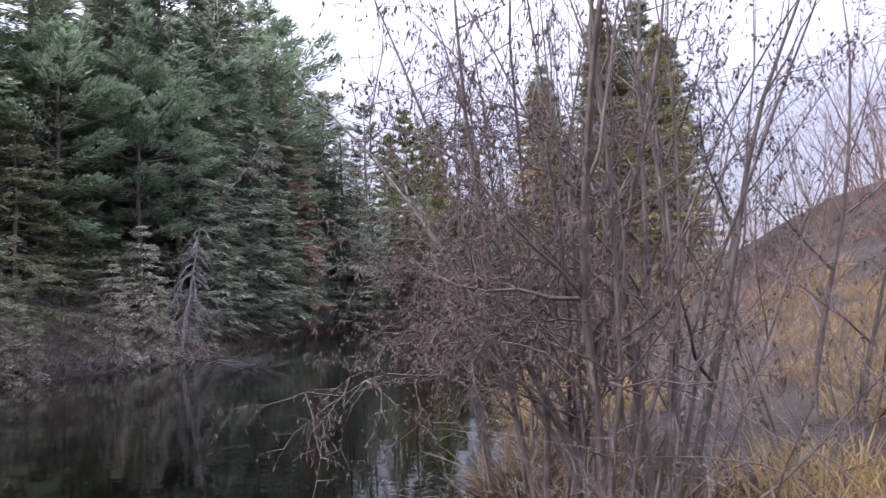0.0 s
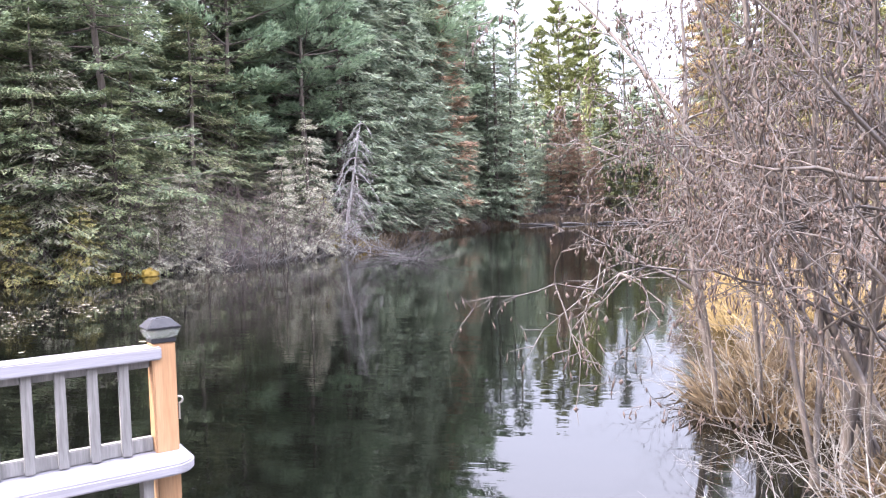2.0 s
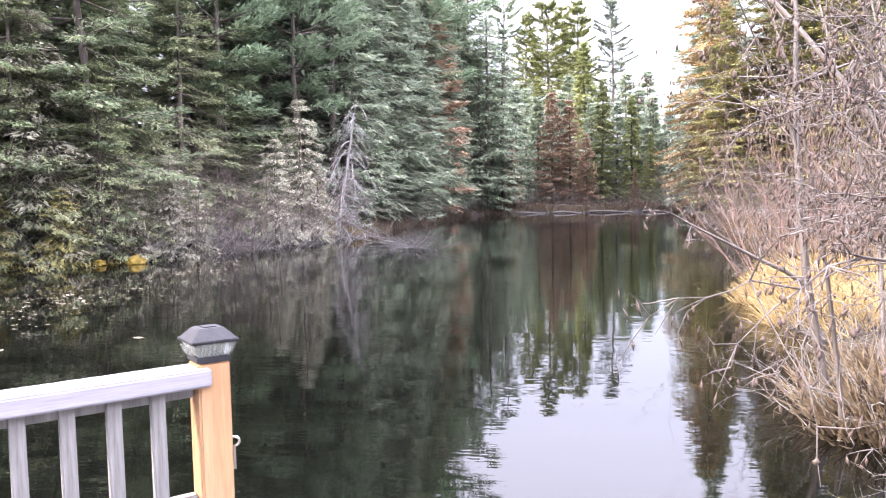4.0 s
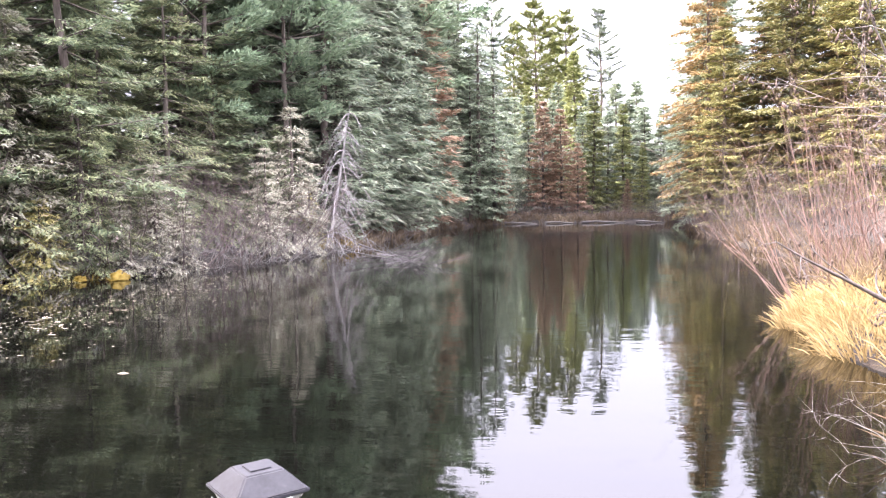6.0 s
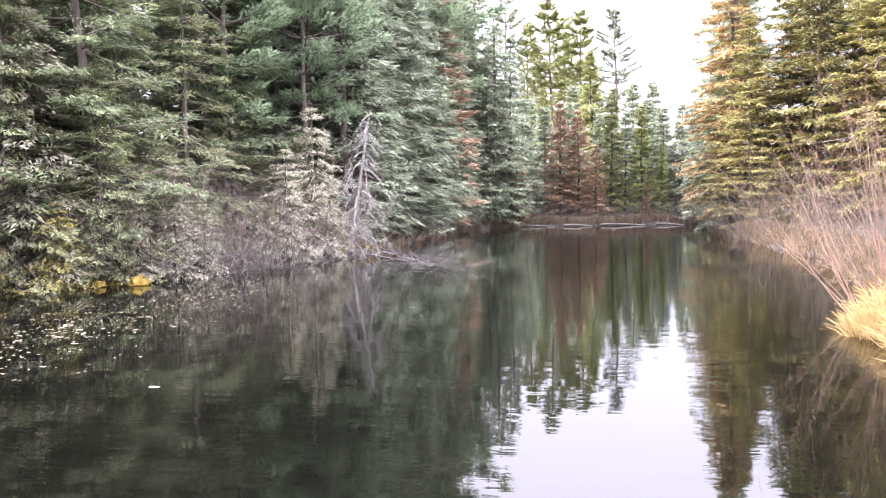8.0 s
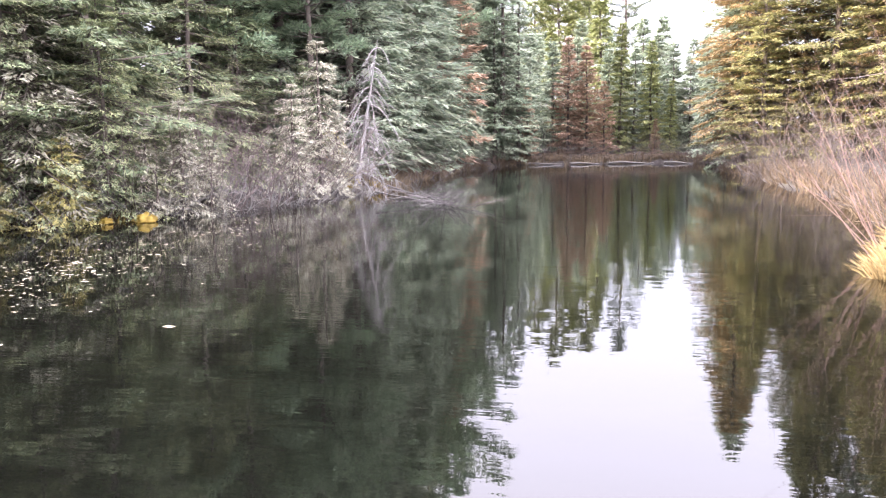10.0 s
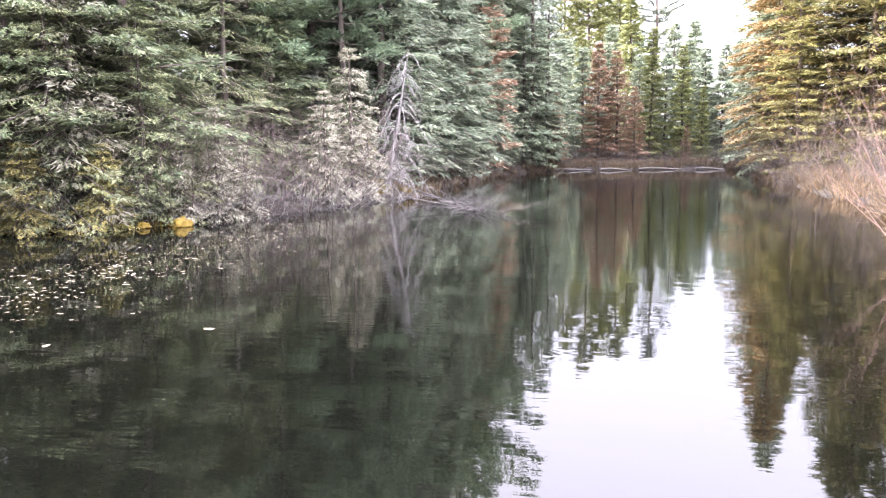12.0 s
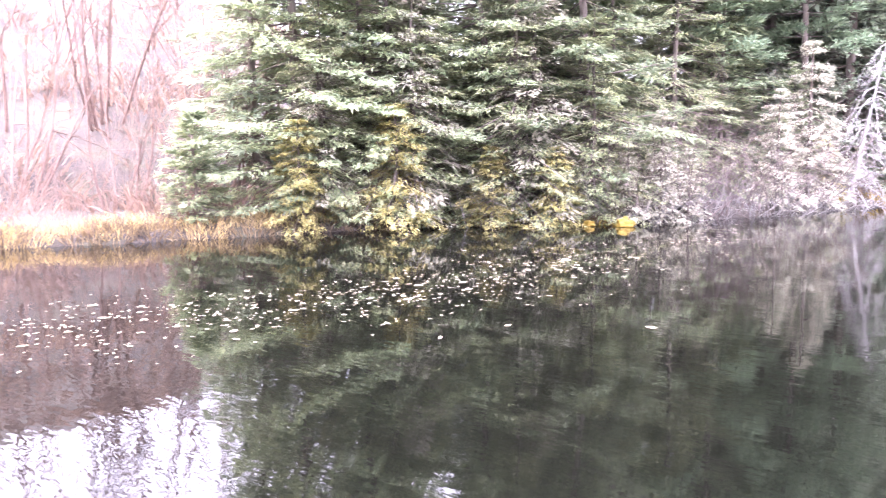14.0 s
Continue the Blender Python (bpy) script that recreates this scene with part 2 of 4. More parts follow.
# ---- the land and the water ----
SHORE = np.array([(-29, -24), (-21.5, 0), (-17.8, 7.5), (-14.2, 15.2), (-11.3, 17.6), (-9.4, 22.4), (-8.4, 26.2), (-8.1, 38), (-7.3, 47), (-4.2, 51.0),
                  (6.2, 51.5), (5.6, 45), (4.4, 38.5), (3.9, 22.5), (2.4, 15.5), (0.75, 11.9), (1.0, 10.4), (1.2, 8.4), (0.4, 7.3), (0.3, 6.3),
                  (0.95, 5.8), (0.55, 4.8), (0.8, 4.0), (2.2, 2.4), (3.7, -24)], float)


def shore_distance(x, y):
    """Metres from the waterline, above zero on land."""
    x, y = np.asarray(x, float), np.asarray(y, float)
    d, inside = np.full(x.shape, 1e9), np.zeros(x.shape, bool)
    for (ax, ay), (bx, by) in zip(SHORE, np.roll(SHORE, -1, axis=0)):
        ex, ey = bx - ax, by - ay
        t = np.clip(((x - ax) * ex + (y - ay) * ey) / (ex * ex + ey * ey), 0, 1)
        d = np.minimum(d, np.hypot(x - ax - t * ex, y - ay - t * ey))
        if ay != by:
            inside ^= ((ay > y) != (by > y)) & (x < ax + (y - ay) * ex / ey)
    return np.where(inside, -d, d)


def land(x, y):
    """Height of the ground."""
    x, y = np.asarray(x, float), np.asarray(y, float)
    d = shore_distance(x, y) + 0.25 * np.sin(x * 1.7 + y * 0.6) * np.cos(y * 1.3 - x * 0.4)
    steep = 0.22 + 0.2 * np.clip((30 - y) / 8, 0, 1)
    rise = 0.10 + 0.22 * np.clip(d, 0, 1) + 0.05 * np.clip(d - 1, 0, 20) + steep * np.clip(d - 4, 0, 26 + 14 * np.clip((-18 - x) / 6, 0, 1)) * np.clip((-3 - x) / 4, 0, 1) * (1 - 0.85 * np.clip((y - 48) / 10, 0, 1))
    rise = rise + (0.3 + 0.05 * np.sin(0.31 * x + 0.17 * y) + 0.03 * np.sin(0.9 * y)) * np.clip(x - 8, 0, 34) * np.clip((64 - y) / 20, 0, 1) * np.clip((y + 12) / 10, 0, 1)
    return np.where(d > 0, rise * np.clip(d / 0.3, 0, 1), np.maximum(d * 0.7, -1.6)) + 0.06 * np.sin(x * 2.3 + 1) * np.sin(y * 1.9) * np.clip(d, 0, 1)


g = np.linspace(-1, 1, 190)
gx = 45 * g + 2500 * np.sign(g) * np.abs(g) ** 9
gy = 30 + 55 * g + 2500 * np.sign(g) * np.abs(g) ** 9
X, Y = np.meshgrid(gx, gy)
idx = np.arange(190 * 190).reshape(190, 190)
quads = np.stack([idx[:-1, :-1], idx[:-1, 1:], idx[1:, 1:], idx[1:, :-1]], -1).reshape(-1, 4)
ground = new("ground", mesh_of("ground", np.stack([X, Y, land(X, Y)], -1).reshape(-1, 3), quads, SOIL, True))
tagged(ground, "brown leaf-littered forest floor sloping down to the pond", "ground", kind="structure")

wv = np.array([(-60, -60, 0), (40, -60, 0), (40, 100, 0), (-60, 100, 0)], float)
water = new("water", mesh_of("water", wv, np.array([[0, 1, 2, 3]]), WATER))
tagged(water, "still dark pond water mirroring the forest and sky", "water", kind="structure")

# ---- trees ----
def conifer_meshes(seed, height, radius, clear, material, whorls, per, droop=0.25, taper=0.9, twig=0.26, fan=30, width=0.24, gaps=0.0, lean=0.0, top=0.03, bark=BARK, plates=False):
    """Trunk with limbs, and a crown of flat drooping sprays; both stand on the origin."""
    r = rng_of(seed)
    wood = Tubes(6)
    n = 14
    zs = np.linspace(0, 1, n)
    sway = np.cumsum(r.normal(0, 0.012 * height / n * 3, (n, 2)), axis=0)
    axis = np.column_stack([sway[:, 0] + lean * height * zs ** 1.3, sway[:, 1], zs * height])
    r0 = 0.012 * height + 0.02
    wood.add(np.vstack([axis[:1] - [0, 0, 0.25], axis]), np.concatenate([[r0 * 1.35], r0 * (1 - zs) ** 0.8 + 0.012]))
    limb = Tubes(3)
    P, D, N, L, W = [], [], [], [], []
    for i in range(whorls):
        f = clear + (1 - clear) * ((i + r.random() * 0.7) / whorls)
        if r.random() < gaps:
            continue
        at = np.array([np.interp(f, zs, axis[:, c]) for c in range(3)])
        g = (f - clear) / (1 - clear)
        reach = radius * ((1 - g) ** taper * (0.55 + 0.45 * min(1, g / 0.12)) + top)
        if plates:
            reach = radius * (0.35 + 0.65 * math.sin(math.pi * min(1, 0.25 + 0.75 * g))) * (0.6 + 0.6 * r.random())
        a0 = r.random() * 6.28
        for j in range(per):
            if r.random() < 0.12:
                continue
            a = a0 + j * 6.283 / per + r.normal(0, 0.25)
            ln = reach * r.uniform(0.6, 1.15)
            if ln < 0.08:
                continue
            rise = (0.45 * g - droop + r.normal(0, 0.13))
            out = np.array([math.cos(a), math.sin(a), 0])
            s = np.linspace(0, 1, 4)
            curve = at + out * (ln * s)[:, None] + np.array([0, 0, 1.0]) * (ln * (rise * s + (0.18 - 0.35 * droop) * s * s))[:, None]
            if ln > 0.55:
                limb.add(curve, np.linspace(0.012 + 0.010 * ln, 0.003, 4))
            k = max(8, int(2.0 * fan * (0.35 + ln / radius)))
            s0 = 0.45 if plates else 0.18
            q = s0 + (1 - s0) * r.random(k) ** 0.75
            base = np.column_stack([np.interp(q, s, curve[:, c]) for c in range(3)])
            tang = unit(curve[-1] - curve[0])
            side = np.array([-out[1], out[0], 0])
            sign = r.choice([-1.0, 1.0], k)
            spread = width * ln * (1.05 - q) * r.random(k) + (0.05 if not plates else 0.22 * r.random(k))
            off = base + side * (sign * spread)[:, None] + r.normal(0, 0.035, (k, 3)) * (2.2 if plates else 1.0)
            dirs = tang * r.uniform(0.5, 1.1, k)[:, None] + side * (sign * r.uniform(0.2, 0.9, k))[:, None] + r.normal(0, 0.22, (k, 3))
            dirs[:, 2] += r.uniform(-0.25, 0.5, k) if plates else r.uniform(-0.35, 0.12, k)
            P.append(off)
            D.append(dirs)
            N.append(np.array([0, 0, 1.0]) + r.normal(0, 0.3, (k, 3)))
            L.append(twig * r.uniform(0.6, 1.3, k))
            W.append(twig * r.uniform(0.22, 0.42, k))
    v, f = blades(*[np.concatenate(q) for q in (P, D, N, L, W)])
    trunk = mesh_of("trunk", np.concatenate(wood.v + limb.v), np.concatenate(wood.f + [q + wood.n for q in limb.f]), bark, True)
    return trunk, mesh_of("crown", v, f, material)


def tree(name, meshes, label, category="tree", crown_label=""):
    ob = new(name)
    ob.empty_display_size = 0.3
    child("trunk", meshes[0], ob)
    child("crown", meshes[1], ob, crown_label)
    return tagged(ob, label, category)


def plant(master, spots, group=""):
    """The master goes to the first spot, copies to the others. A spot: x, y, size, turn."""
    tagged(master, group=group)
    for i, (x, y, size, turn) in enumerate(spots):
        m = pose(x, y, float(land(x, y)) - 0.04, 0, 0, turn)
        if i == 0:
            master.matrix_basis = m
            master.scale = (size, size, size)
        else:
            c = copy_thing(master, m)
            c.scale = (size, size, size)


spruce_a = tree("spruce_tree", conifer_meshes(1, 11.5, 2.2, 0.04, SPRUCE, 40, 6, 0.32, 0.85, 0.23, 29), "dark green narrow spruce on the pond bank")
spruce_b = tree("spruce_tree", conifer_meshes(2, 10.5, 2.0, 0.05, SPRUCE, 36, 6, 0.38, 0.8, 0.30, 22), "dark green spruce with drooping boughs on the bank")
fir_a = tree("fir_tree", conifer_meshes(3, 11.0, 2.8, 0.03, FIR, 30, 6, 0.25, 0.7, 0.2, 58, 0.36), "mid-green fir with broad layered boughs on the bank")
fir_b = tree("fir_tree", conifer_meshes(4, 9.5, 2.9, 0.02, FIR, 28, 6, 0.34, 0.65, 0.155, 105, 0.38), "mid-green fir with low boughs over the water")
cedar = tree("cedar_tree", conifer_meshes(5, 7.0, 2.4, 0.02, CEDAR, 26, 6, 0.45, 0.6, 0.13, 80, 0.4), "yellow-green cedar with drooping sprays over the water")
white_pine = tree("white_pine_tree", conifer_meshes(6, 12.5, 3.2, 0.38, PINE, 12, 6, 0.05, 0.5, 0.26, 110, 0.42, 0.0, 0, 0.05, BARK, True), "blue-green white pine with open plates of needles")


def along(a, b, n, back, jitter, seed, sizes):
    """Spots along the shoreline from corner a to corner b of SHORE, set back on land."""
    r = rng_of(seed)
    line = SHORE[a:b + 1]
    seg = np.linalg.norm(np.diff(line, axis=0), axis=1)
    acc = np.concatenate(([0], np.cumsum(seg)))
    spots = []
    for i in range(n):
        q = acc[-1] * (i + 0.5 + r.uniform(-0.35, 0.35)) / n
        k = min(len(seg) - 1, int(np.searchsorted(acc, q, side="right") - 1))
        t = unit(line[k + 1] - line[k])
        p = line[k] + t * (q - acc[k]) + np.array([-t[1], t[0]]) * (back + r.uniform(-jitter, jitter))
        spots.append((float(p[0]), float(p[1]), float(r.uniform(*sizes)), float(r.uniform(0, 360))))
    return spots



plant(fir_b, [q for q in along(2, 4, 10, 1.7, 0.5, 11, (0.75, 1.05)) if q[1] > 12.9] + [(-10.1, 24.6, 0.38, 220)], "firs along the near bank")
plant(cedar, [q for q in along(2, 4, 9, 0.7, 0.3, 12, (0.6, 0.95)) if q[1] > 12.6] + [(-12.6, 19.6, 0.9, 40), (-12.0, 21.6, 1.0, 90), (-11.6, 23.6, 0.8, 200)], "cedars along the near bank")
plant(fir_a, along(3, 7, 12, 4.0, 0.8, 13, (0.95, 1.25)), "tall firs behind the bank")
plant(spruce_a, along(6, 9, 20, 1.3, 0.5, 14, (0.8, 1.15))[1:], "spruces along the far bank")
plant(spruce_b, along(6, 9, 13, 3.0, 0.8, 15, (1.25, 1.6)) + [(-9.9, 31.0, 1.35, 10), (-9.9, 34.0, 1.55, 110), (-10.0, 38.0, 1.65, 230), (-9.9, 42.0, 1.7, 330), (-9.6, 46.0, 1.5, 60)], "tall spruces behind the bank")
plant(white_pine, [(-10.4, 26.4, 0.80, 20), (-11.2, 29.5, 0.95, 130), (-11.9, 23.6, 0.78, 250), (-12.0, 35.0, 1.15, 70), (-10.1, 44.0, 1.45, 30)], "white pines on the bank")
spruce_c = tree("spruce_tree", conifer_meshes(7, 14.0, 3.2, 0.1, SPRUCE, 32, 6, 0.3, 0.8, 0.45, 16, 0.3), "tall dark spruce deep in the forest")
plant(spruce_c, along(3, 9, 12, 7.0, 1.5, 16, (0.95, 1.15)) + [(-19.5, 14.5, 0.8, 0), (-17.5, 17.0, 0.85, 90), (-20.5, 18.5, 0.95, 200), (-16.3, 19.5, 0.9, 300), (-18.0, 13.0, 0.6, 45)], "tall spruces deep in the forest")

yellow_cedar = tree("yellowing_cedar_tree", conifer_meshes(8, 3.4, 1.6, 0.02, YELLOW, 15, 6, 0.5, 0.6, 0.13, 60, 0.4), "small cedar with yellowing orange-tinged sprays over the water")
plant(yellow_cedar, [(-14.6, 14.2, 0.8, 0), (-13.2, 15.7, 0.6, 110), (-15.9, 12.6, 0.65, 210), (-12.2, 16.6, 0.55, 300), (-9.6, 25.8, 0.5, 40)], "yellowing cedars at the waterline")

# far end of the pond
rusty = tree("tamarack_tree", conifer_meshes(21, 7.8, 1.7, 0.02, RUST, 34, 6, 0.2, 0.8, 0.22, 40, 0.3), "rust-brown tamarack at the far end of the pond")
plant(rusty, [(-2.5, 55.9, 1.0, 0), (-1.25, 56.4, 0.93, 80), (-0.2, 54.6, 0.62, 40), (-5.1, 52.6, 0.58, 160), (2.9, 53.6, 0.3, 10), (-9.4, 43.5, 1.9, 200)], "rust-brown tamaracks at the far end")
# their sunlit look comes from the yellowed needle colour
golden = tree("sunlit_spruce_tree", conifer_meshes(22, 8.6, 1.3, 0.02, SUNPINE, 40, 6, 0.3, 0.7, 0.22, 38, 0.3), "narrow spruce at the far end, coloured yellow-green as if sunlit")
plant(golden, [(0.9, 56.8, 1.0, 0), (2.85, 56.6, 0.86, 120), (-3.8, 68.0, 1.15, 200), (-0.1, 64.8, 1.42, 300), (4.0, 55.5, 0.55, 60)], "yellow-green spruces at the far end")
far_pine = tree("white_pine_tree", conifer_meshes(23, 22.0, 3.4, 0.3, SUNPINE, 24, 6, -0.02, 0.62, 0.40, 95, 0.34, 0.12, 0, 0.08, BARK), "tall white pine above the forest, coloured yellow-green as if sunlit")
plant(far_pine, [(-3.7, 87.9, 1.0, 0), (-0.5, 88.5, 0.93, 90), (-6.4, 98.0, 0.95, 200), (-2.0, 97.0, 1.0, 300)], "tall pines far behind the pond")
sparse_pine = tree("sparse_pine_tree", conifer_meshes(24, 20.5, 3.1, 0.3, SPRUCE, 17, 5, 0.04, 0.5, 0.36, 90, 0.16, 0.0, 0, 0.06, BARK), "thin open-crowned pine against the sky")
plant(sparse_pine, [(3.2, 87.7, 1.0, 0), (-8.4, 88.0, 1.08, 140)], "thin pines against the sky")
back_spruce = tree("spruce_tree", conifer_meshes(25, 9.0, 2.0, 0.02, SPRUCE, 32, 6, 0.3, 0.8, 0.4, 22, 0.32), "dark spruce in the row behind the far bank")
plant(back_spruce, [(4.3, 57.2, 0.82, 20), (5.4, 56.5, 0.7, 100), (3.7, 60.0, 0.9, 220), (5.9, 59.5, 0.85, 310), (7.2, 57.5, 0.8, 50), (2.0, 59.5, 0.8, 15), (0.3, 59.5, 0.8, 95), (-1.8, 60.5, 0.9, 170), (-3.6, 59.0, 0.85, 260), (-5.2, 57.0, 0.9, 340), (-6.6, 55.5, 1.05, 70), (-7.6, 52.5, 1.15, 130), (-8.4, 56.5, 1.3, 210)]
      + [(-10.0 + 2.6 * i, 68.0 + 3 * math.sin(i * 2.3), 1.0 + 0.12 * math.sin(i * 1.7), i * 77.0) for i in range(8)] + [(-12.0 + 3.6 * i, 78.0 + 3 * math.sin(i * 1.9), 1.15 + 0.12 * math.sin(i * 2.9), i * 51.0) for i in range(7)], "dark spruces behind the far bank")

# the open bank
# yellow sunlight on these boughs is painted into their needle colour
bank_spruce = tree("sunlit_spruce_tree", conifer_meshes(31, 14.5, 3.3, 0.02, GOLD, 44, 7, 0.3, 0.65, 0.27, 62, 0.34), "tall spruce with boughs coloured yellow-green as if sunlit")
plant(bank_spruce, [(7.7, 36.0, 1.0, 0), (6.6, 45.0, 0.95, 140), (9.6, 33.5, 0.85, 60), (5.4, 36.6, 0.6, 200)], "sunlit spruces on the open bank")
bank_dark = tree("spruce_tree", conifer_meshes(32, 14.5, 3.1, 0.04, SPRUCE, 42, 6, 0.3, 0.7, 0.34, 36, 0.34), "tall dark spruce on the open bank")
plant(bank_dark, [(9.9, 37.0, 1.02, 0), (5.7, 42.0, 0.98, 100), (7.6, 52.0, 0.75, 220), (7.9, 57.0, 0.7, 20), (9.0, 41.5, 1.05, 250), (12.5, 41.0, 0.95, 30), (11.0, 46.0, 1.1, 190)], "dark spruces on the open bank")
bank_rust = tree("dying_pine_tree", conifer_meshes(33, 12.0, 2.8, 0.10, OCHRE, 30, 6, 0.45, 0.6, 0.24, 60, 0.34), "dying pine with yellowing brown hanging boughs")
plant(bank_rust, [(5.1, 39.2, 1.0, 0), (9.4, 35.0, 0.75, 90), (7.0, 37.0, 0.7, 200)], "dying pines")

# ---- bare shrubs ----
def grow(tubes, tips, r, p, d, length, radius, depth, bend, rise, fork, chance=0.62, shoot=(0.28, 0.5)):
    """A wandering stem that throws side shoots; collects the ends of its twigs."""
    n = (2, 4, 6, 8)[depth]
    pts, rad, step = [np.array(p, float)], [radius], length / n
    d = unit(np.array(d, float))
    for i in range(n):
        d = unit(d + r.normal(0, bend, 3) + np.array([0, 0, rise]))
        pts.append(pts[-1] + d * step)
        rad.append(radius * (1 - 0.8 * (i + 1) / n))
        if depth > 0 and i > 0:
            for _ in range(fork if depth > 1 else fork + 1):
                if r.random() < chance:
                    side = unit(d * 0.9 + r.normal(0, 0.55, 3))
                    grow(tubes, tips, r, pts[-1], side, length * r.uniform(*shoot), max(0.0025, rad[-1] * 0.6), depth - 1, bend * 1.2, rise, fork, chance, shoot)
    tubes.add(pts, rad)
    if depth == 0:
        tips.append((pts[-1], d))
        tips.append((pts[1], d))
    return pts


def shrub_mesh(seed, stems, height, spread, material, thick=0.012, depth=1, bend=0.10, rise=0.02, fork=1, open_angle=0.6):
    """The stems of a bare shrub, one mesh each."""
    r = rng_of(seed)
    out = []
    for i in range(stems):
        tubes = Tubes(3)
        a, q = r.random() * 6.283, r.random() ** 0.5
        p = (spread * q * math.cos(a), spread * q * math.sin(a), -0.4)
        d = (open_angle * q * math.cos(a) + r.normal(0, 0.12), open_angle * q * math.sin(a) + r.normal(0, 0.12), 1)
        grow(tubes, [], r, p, d, 0.35 + height * r.uniform(0.55, 1.1), thick * r.uniform(0.6, 1.2), depth, bend, rise, fork)
        out.append(tubes.mesh("stem", material))
    return out


def shrub(name, me, label, spots, group, category="shrub"):
    ob = tagged(new(name), label, category)
    ob.empty_display_size = 0.3
    for q in me:
        child("stem", q, ob)
    plant(ob, spots, group)
    return ob


brush = shrub_mesh(41, 21, 2.6, 0.9, BRUSH, 0.012, 2, 0.16, 0.0, 1, 0.9)
shrub("bare_shrub", brush, "tangled grey-brown leafless shrub at the waterline", along(4, 6, 8, 1.2, 0.5, 42, (0.7, 1.25))[:7] + [(-11.6, 18.4, 0.9, 30), (-11.2, 19.4, 1.15, 100), (-10.9, 20.3, 1.2, 170), (-10.5, 21.3, 1.1, 250), (-10.2, 22.3, 1.0, 330)] + [(2.0, 7.2, 0.5, 10), (3.1, 9.3, 0.7, 80), (2.8, 5.0, 0.75, 160), (3.6, 8.0, 1.2, 220), (4.6, 11.5, 1.2, 300), (2.3, 8.4, 0.5, 130), (3.2, 7.2, 0.8, 40)] + along(6, 8, 6, 0.5, 0.2, 43, (0.4, 0.7))[1:], "bare shrubs along the bank")
pale_brush = shrub_mesh(44, 24, 1.5, 0.7, GREY, 0.012, 2, 0.2, -0.03, 1, 1.2)
shrub("bleached_brush", pale_brush, "bleached grey dead branches leaning over the water", along(3, 6, 11, 0.25, 0.2, 45, (0.6, 1.1)) + [(0.6, 4.75, 0.5, 0), (0.75, 4.3, 0.55, 90), (0.5, 6.3, 0.45, 200), (1.1, 4.1, 0.55, 300), (0.9, 4.6, 0.5, 150), (0.45, 6.9, 0.5, 20), (0.8, 5.4, 0.45, 260)], "bleached brush along the bank")
pale_fir = tree("dead_fir_tree", conifer_meshes(46, 4.2, 1.4, 0.05, PALE, 18, 6, 0.5, 0.6, 0.12, 42, 0.35), "dead fir with pale lichened sprays at the waterline")
plant(pale_fir, [(-9.45, 24.2, 1.0, 0), (-10.75, 18.6, 0.6, 70), (-9.7, 22.6, 0.7, 150), (-11.2, 17.9, 0.42, 250), (-9.2, 24.9, 0.55, 100), (-10.5, 19.4, 0.42, 300), (-9.2, 28.2, 0.5, 20), (-13.0, 17.0, 1.3, 45), (-14.9, 15.0, 1.2, 130), (-16.2, 13.4, 0.9, 220)], "pale dead firs on the bank")

willow = shrub_mesh(51, 48, 2.9, 0.6, PINK, 0.012, 1, 0.09, 0.03, 1, 0.8)
shrub("willow_shrub", willow, "reddish leafless willow thicket beside the water",
      [(1.75, 12.9, 0.85, 0), (2.9, 13.8, 0.95, 90), (4.6, 16.5, 1.0, 300), (7.2, 18.5, 1.0, 45)], "willows on the open bank")
thicket = shrub_mesh(52, 24, 2.2, 1.0, BROWN, 0.011, 2, 0.12, 0.0, 1, 0.9)
shrub("bare_shrub", thicket, "dark brown leafless shrub under the spruces", [(3.0, 15.2, 0.7, 200), (3.9, 17.2, 0.9, 70), (4.2, 19.0, 0.9, 20), (4.9, 26.5, 1.1, 310), (5.2, 32.0, 1.2, 120), (4.8, 21.0, 1.0, 140), (6.0, 24.5, 1.1, 260), (5.2, 29.0, 1.1, 10), (5.0, 35.0, 1.2, 0), (6.6, 33.5, 1.3, 90), (8.6, 32.0, 1.4, 180), (5.0, 43.0, 1.0, 30), (-2.0, 53.2, 0.6, 50), (2.0, 53.6, 0.6, 100), (4.6, 53.0, 0.7, 210), (6.4, 52.6, 0.8, 300), (-5.4, 54.0, 0.8, 10), (-4.0, 55.0, 1.3, 250), (-4.6, 56.8, 1.8, 90)] + along(11, 14, 9, 0.5, 0.2, 57, (0.6, 1.1)) + along(9, 10, 16, 0.5, 0.3, 58, (0.5, 0.8)) + along(7, 9, 8, 0.4, 0.2, 59, (0.5, 0.8)), "dark shrubs at the waterline")
bare = shrub_mesh(53, 7, 7.5, 0.5, PINK, 0.045, 2, 0.10, 0.03, 2, 0.45)
